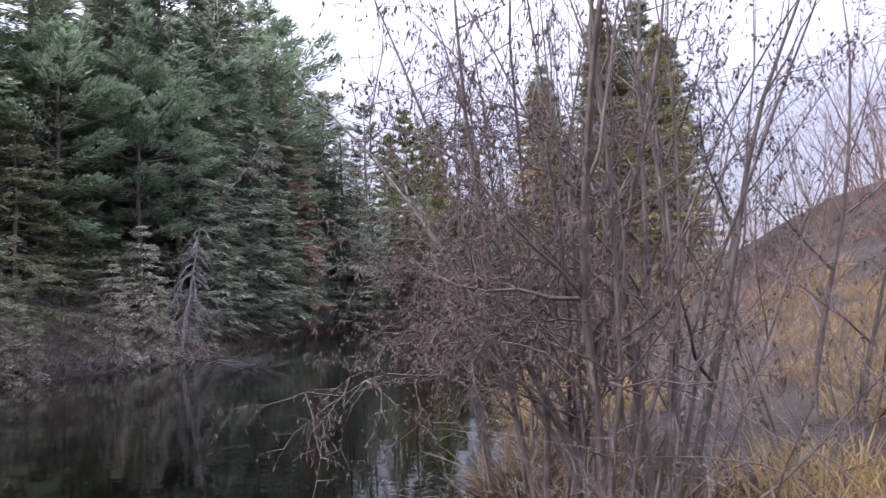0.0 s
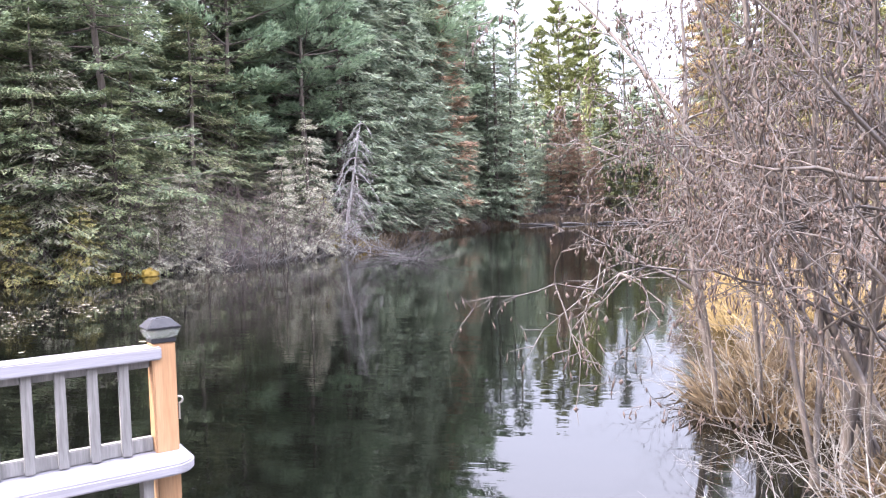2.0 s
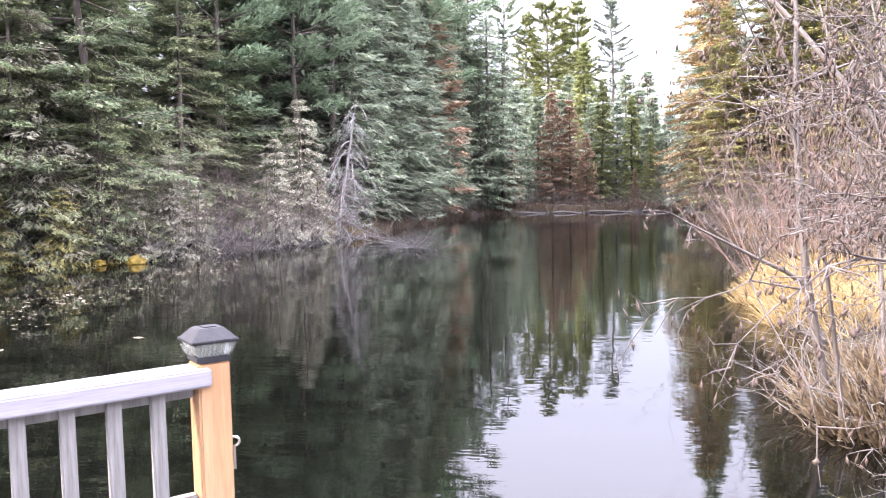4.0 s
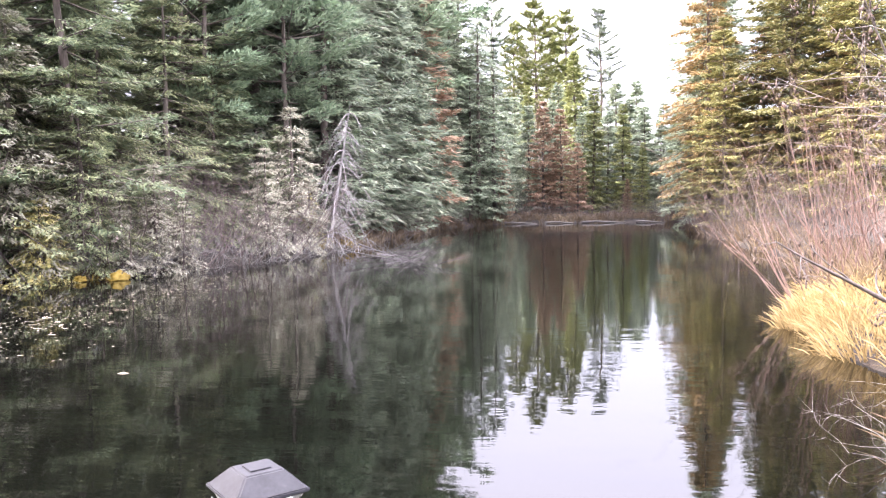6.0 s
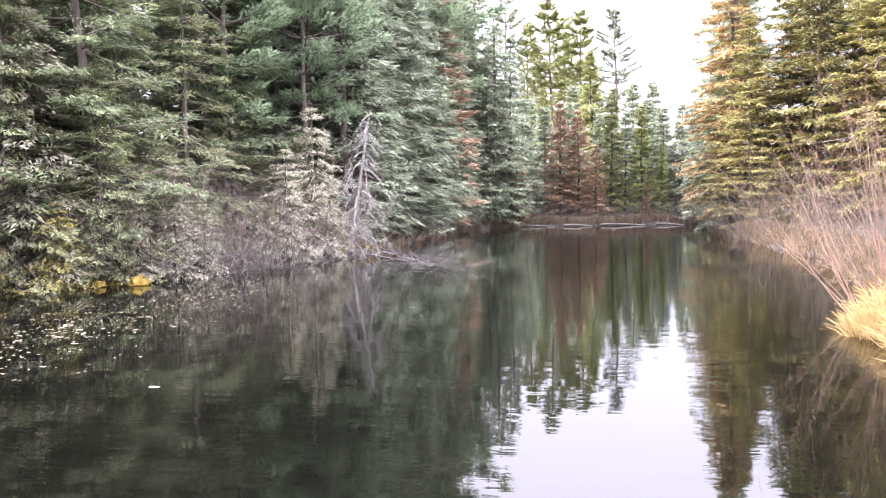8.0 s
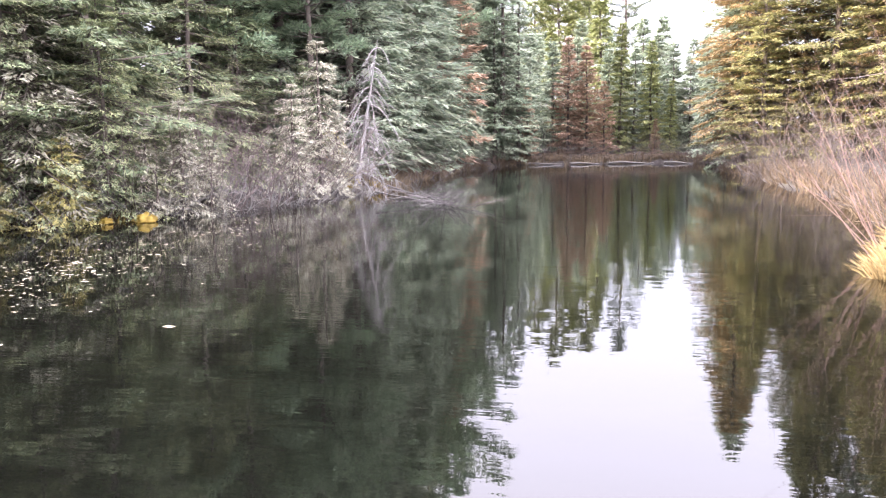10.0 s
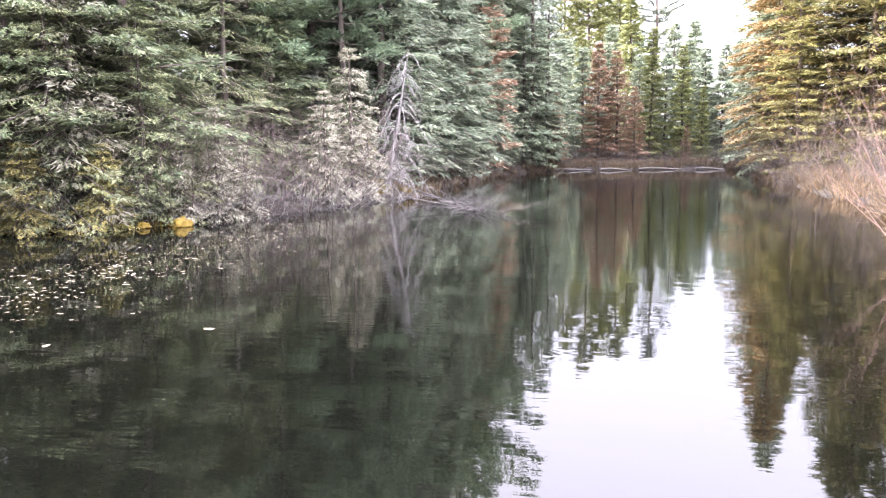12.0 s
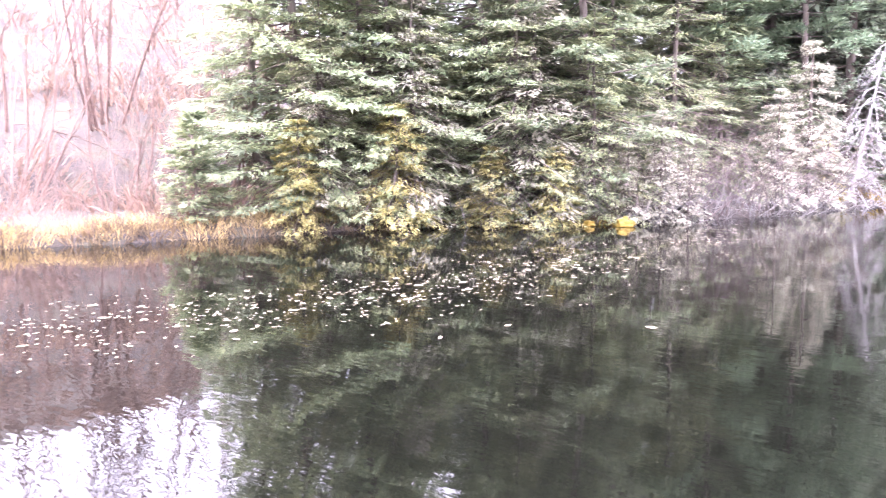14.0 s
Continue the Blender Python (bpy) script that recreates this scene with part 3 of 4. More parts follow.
shrub("bare_tree", bare, "pinkish-grey leafless young tree on the hillside",
      [(-19.5, 13.0, 0.8, 0), (-22.0, 9.0, 0.9, 60), (-23.0, 14.5, 1.0, 120), (-26.0, 10.0, 1.1, 180), (-27.0, 17.0, 1.2, 240), (-20.5, 18.0, 1.0, 300), (-30.0, 13.0, 1.3, 30), (-24.0, 5.5, 0.9, 90), (-21.0, 5.0, 0.75, 15), (-20.2, 10.8, 0.7, 75), (-18.6, 12.4, 0.6, 200), (-25.0, 12.5, 1.1, 310), (-28.0, 8.0, 1.2, 260), (-22.5, 2.0, 0.8, 130), (9.5, 14.0, 0.7, 20), (12.0, 19.0, 0.8, 140), (10.5, 26.0, 0.9, 250), (15.0, 24.0, 1.0, 75), (14.5, 30.0, 0.9, 10), (18.0, 27.0, 1.0, 200), (17.0, 33.5, 0.9, 110), (21.0, 31.0, 1.0, 320), (20.0, 37.0, 1.0, 60), (24.0, 35.0, 1.0, 170), (16.0, 20.0, 0.8, 280), (20.0, 23.0, 0.9, 35), (24.5, 28.0, 1.0, 145), (28.0, 33.0, 1.1, 225), (13.5, 37.0, 0.9, 90), (23.0, 41.0, 1.0, 15), (-33.0, 20.0, 1.2, 100), (-36.0, 12.0, 1.2, 20), (-32.0, 6.0, 1.1, 190), (-38.0, 18.0, 1.2, 300), (-40.0, 8.0, 1.2, 60)], "bare trees on the hillsides", "tree")
fern = shrub_mesh(54, 44, 1.1, 0.8, PINK, 0.007, 1, 0.15, 0.0, 1, 0.9)
shrub("low_shrub", fern, "low reddish leafless bush at the edge of the water", along(1, 3, 11, 0.9, 0.5, 55, (0.8, 1.3)) + [(-19.5, 9.0, 1.5, 0), (-21.0, 7.5, 1.6, 80), (-20.8, 11.5, 1.6, 170), (-23.0, 10.5, 1.8, 260), (-22.5, 6.0, 1.8, 20), (-24.5, 8.0, 2.0, 140), (-19.0, 6.0, 1.3, 310)] + [(5.0, 10.0, 1.0, 0), (7.5, 12.5, 1.2, 50), (9.0, 9.0, 1.2, 100)], "low bushes along the open shore")
young_fir = tree("young_fir_tree", conifer_meshes(56, 3.2, 1.3, 0.02, FIR, 18, 6, 0.2, 0.7, 0.24, 24, 0.34), "young green fir at the edge of the water")
plant(young_fir, [(-17.3, 11.0, 0.75, 0), (-19.8, 5.6, 0.7, 90)], "young firs on the shore")


def snag_meshes(seed=61):
    r = rng_of(seed)
    t = Tubes(6)
    s = np.linspace(0, 1, 9)
    axis = np.column_stack([0.85 * s, -0.1 * s, 4.6 * s - 0.1])
    t.add(axis, 0.075 * (1 - s) + 0.008)
    br = Tubes(4)
    for i in range(84):
        f = r.uniform(0.05, 0.96)
        p = np.array([np.interp(f, s, axis[:, c]) for c in range(3)])
        a = r.random() * 6.283
        ln = (1.9 * (1 - f) ** 0.6 + 0.2) * r.uniform(0.5, 1.15)
        q = np.linspace(0, 1, 6)
        c = p + np.outer(q, [math.cos(a) * 0.75, math.sin(a) * 0.75, 0.1]) * ln + np.outer(q * q, [0, 0, -0.9]) * ln
        br.add(c, 0.012 * (1 - q) + 0.006)
        for _ in range(4):
            k = r.integers(1, 6)
            d = np.array([math.cos(a), math.sin(a), -0.5]) * 0.5 + r.normal(0, 0.5, 3)
            w = np.linspace(0, 1, 3)
            br.add(c[k] + np.outer(w, unit(d)) * ln * 0.35 + np.outer(w * w, [0, 0, -0.1]), 0.007 * (1 - w) + 0.004)
    return t.mesh("trunk", BLEACHED), br.mesh("twig_mass", BLEACHED)


snag = tagged(new("dead_spruce_snag"), "bleached grey dead spruce with drooping bare branches", "dead tree")
ms = snag_meshes()
child("trunk", ms[0], snag)
tagged(child("twig_mass", ms[1], snag), kind="stuff")
snag.matrix_basis = pose(-9.0, 26.1, 0.1)


def fallen(seed, length, material, twigs=30, thick=0.05):
    """A fallen stem along x with broken side branches, lying on the water."""
    r = rng_of(seed)
    t, tips = Tubes(4), []
    s = np.linspace(0, 1, 10)
    axis = np.column_stack([length * s, 0.12 * np.sin(4 * s), 0.03 + 0.25 * (1 - s) ** 2])
    t.add(axis, thick * (1 - 0.85 * s))
    for i in range(twigs):
        f = r.uniform(0.25, 1)
        p = [np.interp(f, s, axis[:, c]) for c in range(3)]
        d = (0.7, r.normal(0, 0.7), abs(r.normal(0.0, 0.3)))
        grow(t, tips, r, p, d, length * r.uniform(0.12, 0.3), 0.012, 1, 0.12, -0.01, 1)
    return t.mesh("fallen_branch", material)


ob = tagged(new("fallen_tree", fallen(62, 6.0, DRIFT, 48, 0.026)), "grey fallen treetop lying half in the water", "dead tree")
ob.matrix_basis = pose(-8.0, 26.0, -0.05, 0, 0, -60)
ob = tagged(new("fallen_branch", fallen(63, 3.4, DRIFT, 16, 0.018)), "thin grey fallen branch on the water", "branch")
ob.matrix_basis = pose(-7.4, 22.2, 0.0, 0, 0, -32)
for i in range(4):
    r = rng_of(640 + i)
    t = Tubes(7)
    s = np.linspace(0, 1, 8)
    ln = r.uniform(1.6, 3.4)
    t.add(np.column_stack([ln * (s - 0.5), 0.15 * np.sin(3 * s + i), 0.04 * np.sin(5 * s)]), 0.07 - 0.03 * s)
    ob = tagged(new("driftwood_log", t.mesh("driftwood_log", DRIFT)), "pale grey log lying along the far waterline", "log", "logs at the far end")
    ob.matrix_basis = pose(-4.2 + 2.7 * i, 50.75 - 0.4 * (i % 2) - 0.5 * (i == 0), 0.06, 0, 0, r.uniform(-25, 25))

# ---- grass, moss and floating leaves ----
def tuft_field(name, spots, height, material, seed, label, lean=0.35, category="grass", width=0.012):
    """Many narrow arching blades; a spot: x, y, radius, count."""
    r = rng_of(seed)
    P, D, L = [], [], []
    for x, y, rad, count in spots:
        a, q = r.random(count) * 6.283, np.sqrt(r.random(count)) * rad
        px, py = x + q * np.cos(a), y + q * np.sin(a)
        z = land(px, py)
        keep = z > -0.12
        P.append(np.column_stack([px, py, z - 0.02])[keep])
        out = np.column_stack([np.cos(a) * q / rad, np.sin(a) * q / rad, np.zeros(count)]) * lean + r.normal(0, 0.28, (count, 3))
        D.append((out + [0, 0, 1.0])[keep])
        L.append((height * r.uniform(0.5, 1.15, count))[keep])
    P, D, L = np.concatenate(P), np.concatenate(D), np.concatenate(L)
    D = unit(D)
    side = unit(np.cross(D, r.normal(0, 1, D.shape)))
    W = width * r.uniform(0.6, 1.4, len(P))[:, None]
    droop = D * [1, 1, 0] + np.array([0, 0, -0.25])
    mid = P + D * L[:, None] * 0.6
    end = mid + unit(D + 0.9 * droop) * L[:, None] * 0.45
    v = np.stack([P - side * W / 2, P + side * W / 2, mid + side * W / 2.5, mid - side * W / 2.5, end], 1).reshape(-1, 3)
    b = np.arange(len(P))[:, None] * 5
    ob = new(name, mesh_of(name, v, [b + [[0, 1, 2, 3]], b + [[3, 2, 4]]], material))
    return tagged(ob, label, category, kind="stuff")


r = rng_of(70)
spots = [(1.2, 12.1, 0.6, 1600), (1.8, 11.6, 0.6, 1200), (1.25, 11.1, 0.4, 600), (2.1, 12.8, 0.8, 1200), (2.0, 10.2, 0.6, 700), (1.2, 10.2, 0.5, 500), (1.5, 9.5, 0.5, 500), (1.9, 9.0, 0.5, 400)]
tuft_field("tussock_grass", spots, 0.38, STRAW, 71, "golden straw-coloured tussock grass hanging over the water", 0.9)
spots = [(r.uniform(2.0, 13), r.uniform(3, 26), r.uniform(0.5, 1.4), 420) for _ in range(70)]
spots = [q for q in spots if shore_distance(q[0], q[1]) > -0.2 and (q[0] - q[2] > 1.5 or q[1] > 9.5) and (q[1] < 12.5 or q[0] > 7)]
tuft_field("meadow_grass", spots, 0.42, STRAW, 72, "dry yellow meadow grass on the open bank")
spots = [(float(x), float(y), 0.5, 260) for x, y, _, _ in along(1, 3, 22, 0.5, 0.3, 73, (1, 1))]
tuft_field("shore_grass", spots, 0.28, STRAW, 75, "short dry grass along the forest shore")


def moss_mound(size, seed):
    bm = bmesh.new()
    bmesh.ops.create_icosphere(bm, subdivisions=4, radius=size)
    for v in bm.verts:
        k = 1 + 0.35 * noise.noise(v.co * 5 / size * 0.35 + Vector((seed, 0, 0))) + 0.12 * noise.noise(v.co * 16 / size * 0.35)
        v.co = v.co * k
        v.co.z = v.co.z * 0.75 if v.co.z > 0 else v.co.z * 0.4
    me = bpy.data.meshes.new("moss_hummock")
    bm.to_mesh(me)
    bm.free()
    me.polygons.foreach_set("use_smooth", np.ones(len(me.polygons), dtype=bool))
    me.materials.append(MOSS)
    return me


for x, y, size, seed in ((-10.95, 17.35, 0.2, 1), (-11.6, 17.0, 0.13, 2), (-9.2, 25.3, 0.13, 3), (-8.5, 26.8, 0.13, 4)):
    ob = tagged(new("moss_hummock", moss_mound(size, seed)), "golden-yellow mossy hummock at the waterline", "moss", "mossy hummocks")
    ob.matrix_basis = pose(x, y, max(0.03, float(land(x, y))))

spots = [(r.uniform(-50, -18.5), r.uniform(-4, 30), 2.2, 170) for _ in range(120)]
spots = [q for q in spots if shore_distance(q[0], q[1]) > 0.8]
spots += [(r.uniform(9, 42), r.uniform(8, 44), 2.2, 150) for _ in range(80)]
tuft_field("hillside_bracken", spots, 0.6, BRACKEN, 78, "dead reddish bracken covering the open hillside", 0.6, "bracken", 0.055)
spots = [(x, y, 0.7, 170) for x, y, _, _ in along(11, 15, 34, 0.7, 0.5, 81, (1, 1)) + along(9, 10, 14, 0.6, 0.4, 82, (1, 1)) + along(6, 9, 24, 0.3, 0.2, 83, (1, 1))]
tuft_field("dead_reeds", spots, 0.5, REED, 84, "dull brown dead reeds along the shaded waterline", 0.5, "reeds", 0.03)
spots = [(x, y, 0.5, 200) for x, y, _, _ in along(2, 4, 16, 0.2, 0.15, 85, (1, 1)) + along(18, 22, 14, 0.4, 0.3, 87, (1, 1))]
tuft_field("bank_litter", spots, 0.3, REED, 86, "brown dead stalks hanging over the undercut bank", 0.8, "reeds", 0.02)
tuft_field("golden_sedge", [(-11.0, 17.4, 0.24, 420), (-11.5, 17.2, 0.16, 160), (-9.2, 25.3, 0.35, 300), (-8.5, 26.8, 0.35, 300)], 0.26, MOSS, 77, "golden sedge tufts at the waterline", 0.8)
r = rng_of(80)
n = 2300
q = r.random(n)
cx = np.interp(q, [0, 0.3, 0.6, 1.0], [-10.5, -8.6, -8.2, -8.3]) + r.normal(0, 0.75, n) - 0.9 * r.random(n)
cy = np.interp(q, [0, 0.3, 0.6, 1.0], [3.5, 8.5, 13.0, 18.5]) + r.normal(0, 0.6, n)
keep = shore_distance(cx, cy) < -0.25
cx, cy = cx[keep], cy[keep]
k = 7
ang = np.arange(k) * 2 * np.pi / k
size = r.uniform(0.008, 0.03, len(cx)) * (1 + 0.9 * (r.random(len(cx)) < 0.12))
turn = r.random(len(cx)) * 6.28
ex = np.cos(ang)[None] * size[:, None]
ey = np.sin(ang)[None] * size[:, None] * r.uniform(0.25, 0.6, len(cx))[:, None]
vx = cx[:, None] + ex * np.cos(turn)[:, None] - ey * np.sin(turn)[:, None]
vy = cy[:, None] + ex * np.sin(turn)[:, None] + ey * np.cos(turn)[:, None]
vz = 0.004 + 0.0025 * r.random((len(cx), k))
leaves = new("floating_leaves", mesh_of("floating_leaves", np.stack([vx, vy, vz], -1).reshape(-1, 3), np.arange(len(cx) * k).reshape(-1, k), PAD))
tagged(leaves, "pale dead leaves floating in a drift on the pond", "leaves", kind="stuff")
lv = np.array([(0.05 * math.cos(a) * (1 + 0.3 * math.cos(2 * a)), 0.035 * math.sin(a), 0.006 + 0.003 * math.cos(3 * a)) for a in ang])
leaf = new("floating_leaf", mesh_of("floating_leaf", lv, np.arange(k)[None], PAD))
leaf.matrix_basis = pose(-5.9, 8.95, 0)
tagged(leaf, "single pale leaf floating on dark water", "leaf")

# ---- alders beside the landing ----
def alder(seed, at, spots, lean_left, boughs=()):
    """A clump of stems that arch outwards; each stem carries its branches, and its catkins as a part."""
    r = rng_of(seed)
    ob = new("alder_shrub")
    foot = max(0.05, float(land(*at)))
    ob.matrix_basis = pose(at[0], at[1], foot)
    for i, (x, y, dx, dy, length, radius) in enumerate(spots):
        tubes, tips = Tubes(4), []
        line = grow(tubes, tips, r, (x, y, max(-0.35, float(land(at[0] + x, at[1] + y))) - foot - 0.08), (dx, dy, 1.0), length, radius, 3 if length > 2.3 else 2, 0.085, 0.025, 1, 0.85, (0.2, 0.36))
        arching = lean_left and x < 0.0
        if arching:
            for k in (2, 3, 3):
                d = (-0.9 + r.normal(0, 0.35), -0.6 + r.normal(0, 0.35), 0.6 + r.normal(0, 0.3))
                grow(tubes, tips, r, line[k], d, r.uniform(0.8, 1.35), radius * 0.4, 2, 0.22, 0.03, 1, 0.95, (0.22, 0.42))
        if boughs and i < len(boughs):
            # one long bough, bare at first, with a web of hanging twigs over its outer half
            a, e = np.array(boughs[i][:3], float), np.array(boughs[i][3:], float)
            pts = [a]
            for q in range(1, 13):
                f = q / 12
                p = a + (e - a) * f + np.array([0, 0, 0.22 * math.sin(math.pi * f)]) + r.normal(0, 0.022, 3)
                pts.append(p)
                for _ in range(0 if f < 0.35 else 3):
                    side = unit(e - a) * 0.8 + r.normal(0, 0.6, 3) + np.array([0, 0, -0.05])
                    grow(tubes, tips, r, p, side, r.uniform(0.25, 0.6), 0.0036, 1, 0.26, -0.09, 1, 0.9, (0.25, 0.45))
            tubes.add(pts, [0.012 * (1 - 0.75 * q / 12) for q in range(13)])
            arching = True
        stem = child("stem", tubes.mesh("stem", ALDER), ob)
        P, L, W = [], [], []
        for p, d in tips:
            if r.random() < (0.9 if arching else 0.7):
                slim = r.random() < (0.75 if arching else 0.3)   # catkins, else withered leaves and cones
                P.append(p)
                L.append(r.uniform(0.03, 0.075) if slim else r.uniform(0.018, 0.04))
                W.append(r.uniform(0.006, 0.011) if slim else r.uniform(0.012, 0.022))
        if not P:
            continue
        P, L, W = np.array(P), np.array(L), np.array(W)
        down = np.column_stack([r.normal(0, 0.25, len(P)), r.normal(0, 0.25, len(P)), -np.ones(len(P))])
        ax = np.array([[1.0, 0, 0]])
        ay = np.array([[0, 1.0, 0]])
        m = P + down * L[:, None] * 0.5
        v = np.stack([P, m + ax * W[:, None] / 2, m + ay * W[:, None] / 2, m - ax * W[:, None] / 2, m - ay * W[:, None] / 2, P + down * L[:, None]], 1).reshape(-1, 3)
        b = np.arange(len(P))[:, None, None] * 6
        f = (b + np.array([[0, 1, 2], [0, 2, 3], [0, 3, 4], [0, 4, 1], [5, 2, 1], [5, 3, 2], [5, 4, 3], [5, 1, 4]])).reshape(-1, 3)
        tagged(child("catkin", mesh_of("catkin", v, f, CATKIN), stem, "dark hanging catkins and cones"), kind="stuff")
    return ob


def alder_stems(seed, n, spread, length):
    r = rng_of(seed)
    rows = []
    for i in range(n):
        a = i * 2.4 + r.normal(0, 0.3)
        q = math.sqrt((i + 0.5) / n)
        rows.append((spread * q * math.cos(a), spread * q * math.sin(a), 0.34 * q * math.cos(a) + r.normal(0, 0.14), 0.3 * q * math.sin(a) + r.normal(0, 0.12), length * r.uniform(0.7, 1.1), r.uniform(0.03, 0.036) if i % 6 == 3 else r.uniform(0.011, 0.022)))
    return rows


near = alder_stems(91, 22, 0.55, 4.6) + [(0.1, 0.0, -0.62, 0.05, 4.0, 0.030), (0.0, 0.1, -0.36, 0.0, 4.4, 0.026), (0.2, 0.1, -0.02, 0.05, 4.8, 0.034), (0.35, 0.0, 0.16, 0.1, 4.6, 0.024), (0.1, -0.4, -0.35, -1.0, 1.3, 0.012), (0.3, -0.3, 0.85, -0.6, 2.0, 0.015), (0.2, -0.3, 0.5, -2.0, 1.3, 0.012), (-0.2, -0.5, -0.35, -1.3, 1.2, 0.011), (0.6, -0.5, -0.3, -1.5, 1.5, 0.013)]
BOUGHS = [(-0.05, 0.1, 0.7, -1.75, -0.85, 1.1), (0.05, 0.3, 0.95, -1.3, -0.5, 1.38), (0.1, 0.4, 1.25, -1.2, -0.1, 1.73), (0.15, 0.1, 1.15, -0.9, -1.0, 1.33),
          (0.15, 0.5, 1.55, -1.0, 0.2, 2.13), (0.25, 0.3, 1.95, -0.8, -0.4, 2.58), (0.15, 0.6, 0.85, -1.0, 0.8, 1.38), (0.25, 0.1, 1.45, -0.6, -0.8, 1.98),
          (0.25, 0.6, 2.25, -0.9, 0.6, 2.98), (0.25, 0.2, 1.9, -1.2, -0.4, 2.5), (0.35, 0.5, 1.5, -1.4, 0.1, 1.75)]
a1 = tagged(alder(92, (0.95, 4.95), near, 1, BOUGHS), "leafless grey-brown alder clump hung with catkins", "shrub", "alders on the bank")
a2 = tagged(alder(93, (0.75, 6.6), alder_stems(94, 14, 0.6, 4.2), 0), "leafless alder clump behind the bank edge", "shrub", "alders on the bank")
a3 = tagged(alder(95, (2.9, 6.4), alder_stems(96, 6, 0.6, 4.2), 0), "leafless alder clump in dry grass", "shrub", "alders on the bank")

# ---- the landing: deck and bench with a railing back ----
CORNER, ALONG = (-2.445, 3.61), 134.5     # foot of the corner post; the railing runs from it at this heading
DECK_TOP = 0.10
base = pose(CORNER[0], CORNER[1], 0, 0, 0, 90 + ALONG)   # x runs along the railing, y towards the landing


def seat_bm(length, depth, thick, corner):
    """A plank whose free end has one rounded corner."""
    bm = bmesh.new()
    pts = [(length, -0.06), (-0.075, -0.06)]
    for i in range(9):
        a = math.pi + i * math.pi / 2 / 8
        pts.append((-0.075 + corner + corner * math.cos(a), depth - corner - corner * math.sin(a)))
    pts.append((length, depth))
    face = bm.faces.new([bm.verts.new((x, y, 0)) for x, y in pts])
    ext = bmesh.ops.extrude_face_region(bm, geom=[face])
    bmesh.ops.translate(bm, vec=(0, 0, thick), verts=[q for q in ext["geom"] if isinstance(q, bmesh.types.BMVert)])
    bmesh.ops.recalc_face_normals(bm, faces=bm.faces[:])
    bmesh.ops.bevel(bm, geom=[q for q in bm.edges if abs(q.verts[0].co.z - q.verts[1].co.z) < 1e-5], offset=0.008, segments=2, affect="EDGES")
    return bm


def frustum(w0, w1, h, z0=0.0, bevel=0.003):
    bm = bmesh.new()
    bmesh.ops.create_cube(bm, size=1.0)
    for v in bm.verts:
        k = w1 if v.co.z > 0 else w0
        v.co = Vector((v.co.x * k, v.co.y * k, z0 + (h if v.co.z > 0 else 0)))
    bmesh.ops.bevel(bm, geom=bm.edges[:], offset=bevel, segments=2, affect="EDGES")
    return bm


SEAT, RAIL, LEN = 0.545, 0.985, 2.6
bench = tagged(new("railing_bench"), "whitewashed bench with a slatted railing back on the landing", "bench")
bench.matrix_basis = base
part("post", box(0.095, 0.095, RAIL + 0.92, 0.006, -0.9), POST, bench, "new yellow pine corner post")
part("post", box(0.095, 0.095, RAIL + 0.9, 0.006, -0.9), BALUSTER, bench, "", pose(LEN, 0, 0))
part("leg", box(0.04, 0.09, SEAT + 0.85, 0.004, -0.9), BALUSTER, bench, "grey timber leg under the seat", pose(0.11, 0.12, 0))
part("leg", box(0.04, 0.09, SEAT + 0.85, 0.004, -0.9), BALUSTER, bench, "", pose(LEN - 0.11, 0.12, 0))
part("top_rail", box(LEN + 0.03, 0.12, 0.053, 0.006, RAIL - 0.045), TIMBER, bench, "", pose(LEN / 2 + 0.03, 0.012, 0))
part("upper_batten", box(LEN - 0.1, 0.036, 0.042, 0.004, RAIL - 0.084), BALUSTER, bench, "", pose(LEN / 2, -0.012, 0))
part("lower_batten", box(LEN - 0.1, 0.036, 0.06, 0.004, SEAT + 0.002), BALUSTER, bench, "", pose(LEN / 2, -0.012, 0))
part("seat", seat_bm(LEN + 0.1, 0.24, 0.045, 0.10), TIMBER, bench, "", pose(0, 0, SEAT - 0.045))
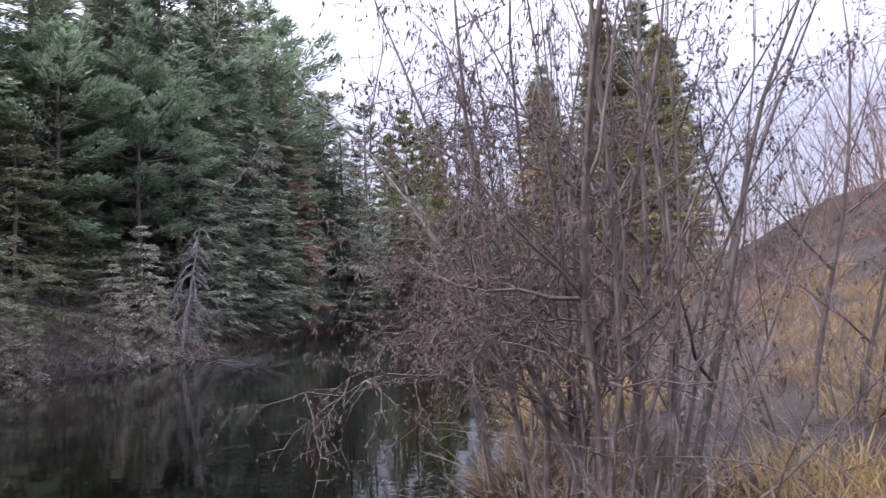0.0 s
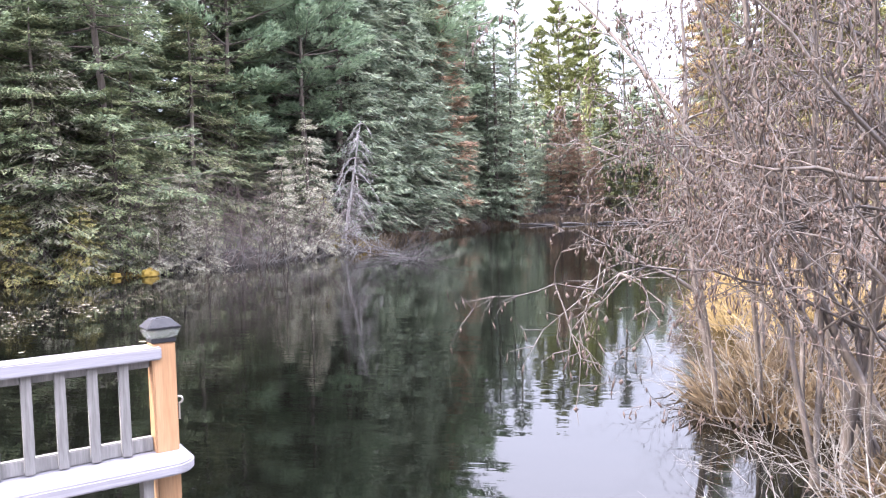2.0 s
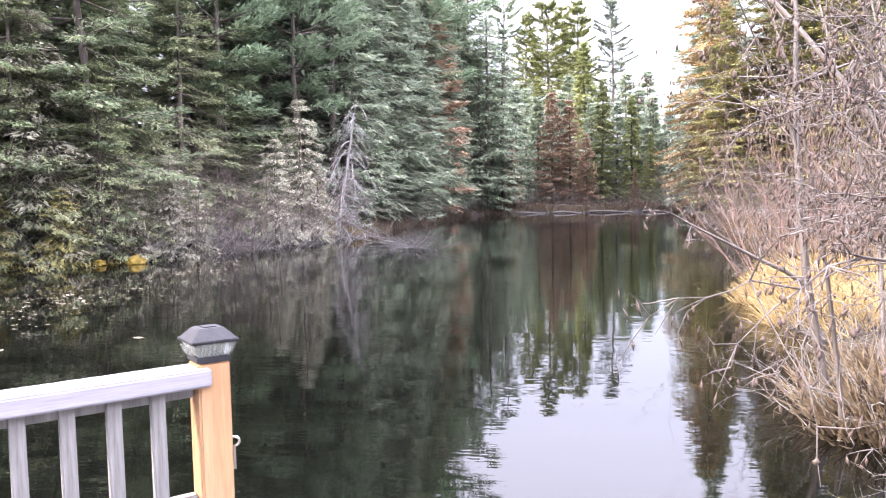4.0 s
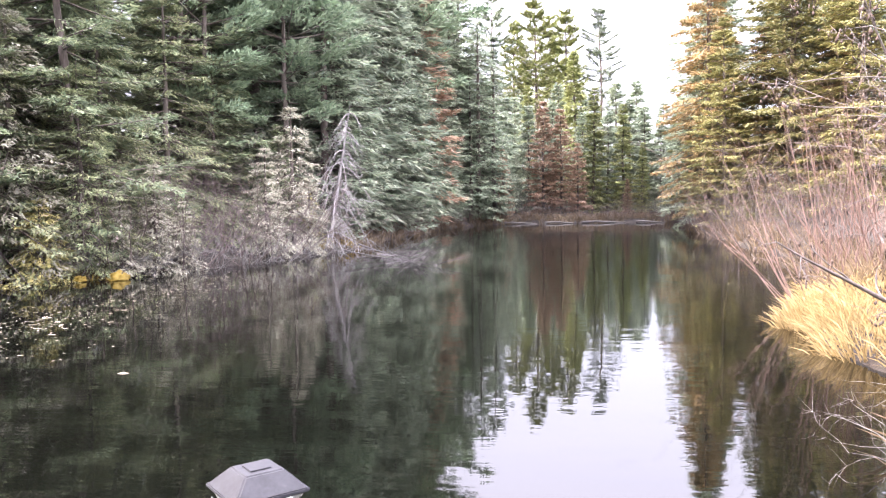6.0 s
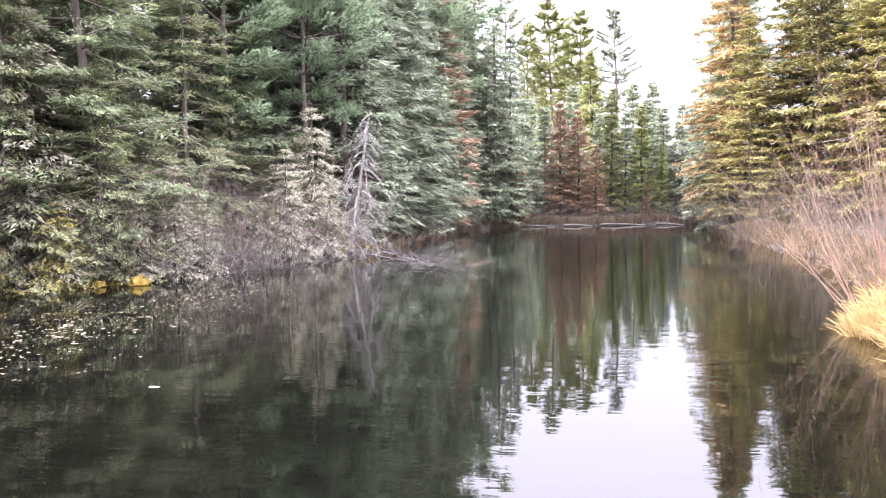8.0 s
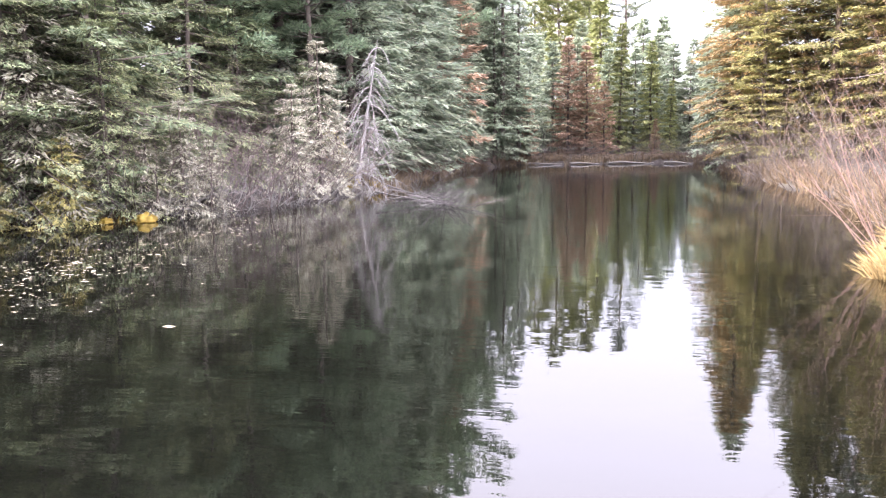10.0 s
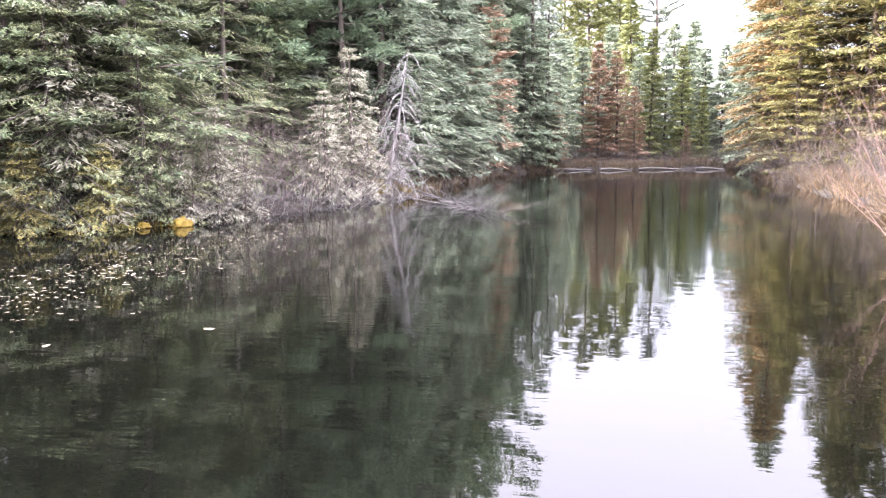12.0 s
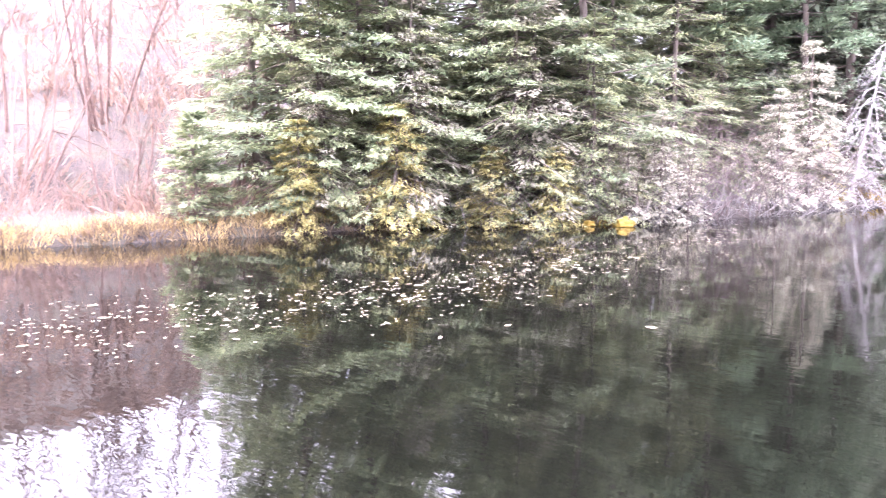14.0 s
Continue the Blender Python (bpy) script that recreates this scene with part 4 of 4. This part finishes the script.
for i in range(21):
    part("baluster", box(0.038, 0.034, RAIL - SEAT - 0.053, 0.003, SEAT + 0.006), BALUSTER, bench, "", pose(0.16 + 0.1175 * i, 0.023, 0))
hook = Tubes(6)
s = np.linspace(0, 1.6 * math.pi, 14)
hook.add([(0, 0, -0.07), (0, 0, -0.015)] + [(-0.014 * math.sin(q), 0.005 * math.sin(q), 0.014 - 0.014 * math.cos(q)) for q in s], [0.0045] * 16)
hk = child("hook", hook.mesh("hook", HOOK), bench, "galvanised gate hook")
hk.matrix_basis = pose(-0.056, 0.03, RAIL - 0.245, 0, 0, 0)

lamp = tagged(new("solar_post_lamp"), "dark grey solar lamp cap with frosted lens on the post", "lamp")
lamp.matrix_basis = base @ pose(0, 0, RAIL + 0.02)
part("collar", box(0.100, 0.100, 0.020, 0.003), CAP, lamp)
part("lens", frustum(0.090, 0.128, 0.040, 0.020), LENS, lamp, "ribbed frosted lens")
for i in range(7):
    for j in range(4):
        part("rib", box(0.004, 0.003, 0.036, 0.001, 0.022), LENS, lamp, "", pose(0, 0, 0, 0, 0, 90 * j) @ pose(-0.036 + 0.012 * i, 0.046, 0, -26.0, 0, 0))
lid = part("roof", frustum(0.138, 0.072, 0.034, 0.066), CAP, lamp, "dark plastic pyramid roof")
part("brim", box(0.140, 0.140, 0.008, 0.002, 0.060), CAP, lid)
part("solar_cell", box(0.04, 0.04, 0.003, 0.001, 0.0995), CAP, lid)

landing = tagged(new("landing_deck"), "weathered grey plank landing standing in the pond", "deck", kind="structure")
landing.matrix_basis = base
plank = None
for i in range(26):
    p = part("plank", box(3.4, 0.132, 0.035, 0.004, DECK_TOP - 0.035), DECK, landing, "", pose(1.55, 0.55 + 0.14 * i, 0)) if plank is None else child("plank", plank.data, landing)
    p.matrix_basis = pose(1.55, 0.55 + 0.14 * i, 0)
    plank = plank or p
for x in (0.0, 3.1):
    for y in (0.7, 3.8):
        part("pile", box(0.14, 0.14, DECK_TOP + 0.86, 0.01, -0.9), BALUSTER, landing, "", pose(x, y, 0))
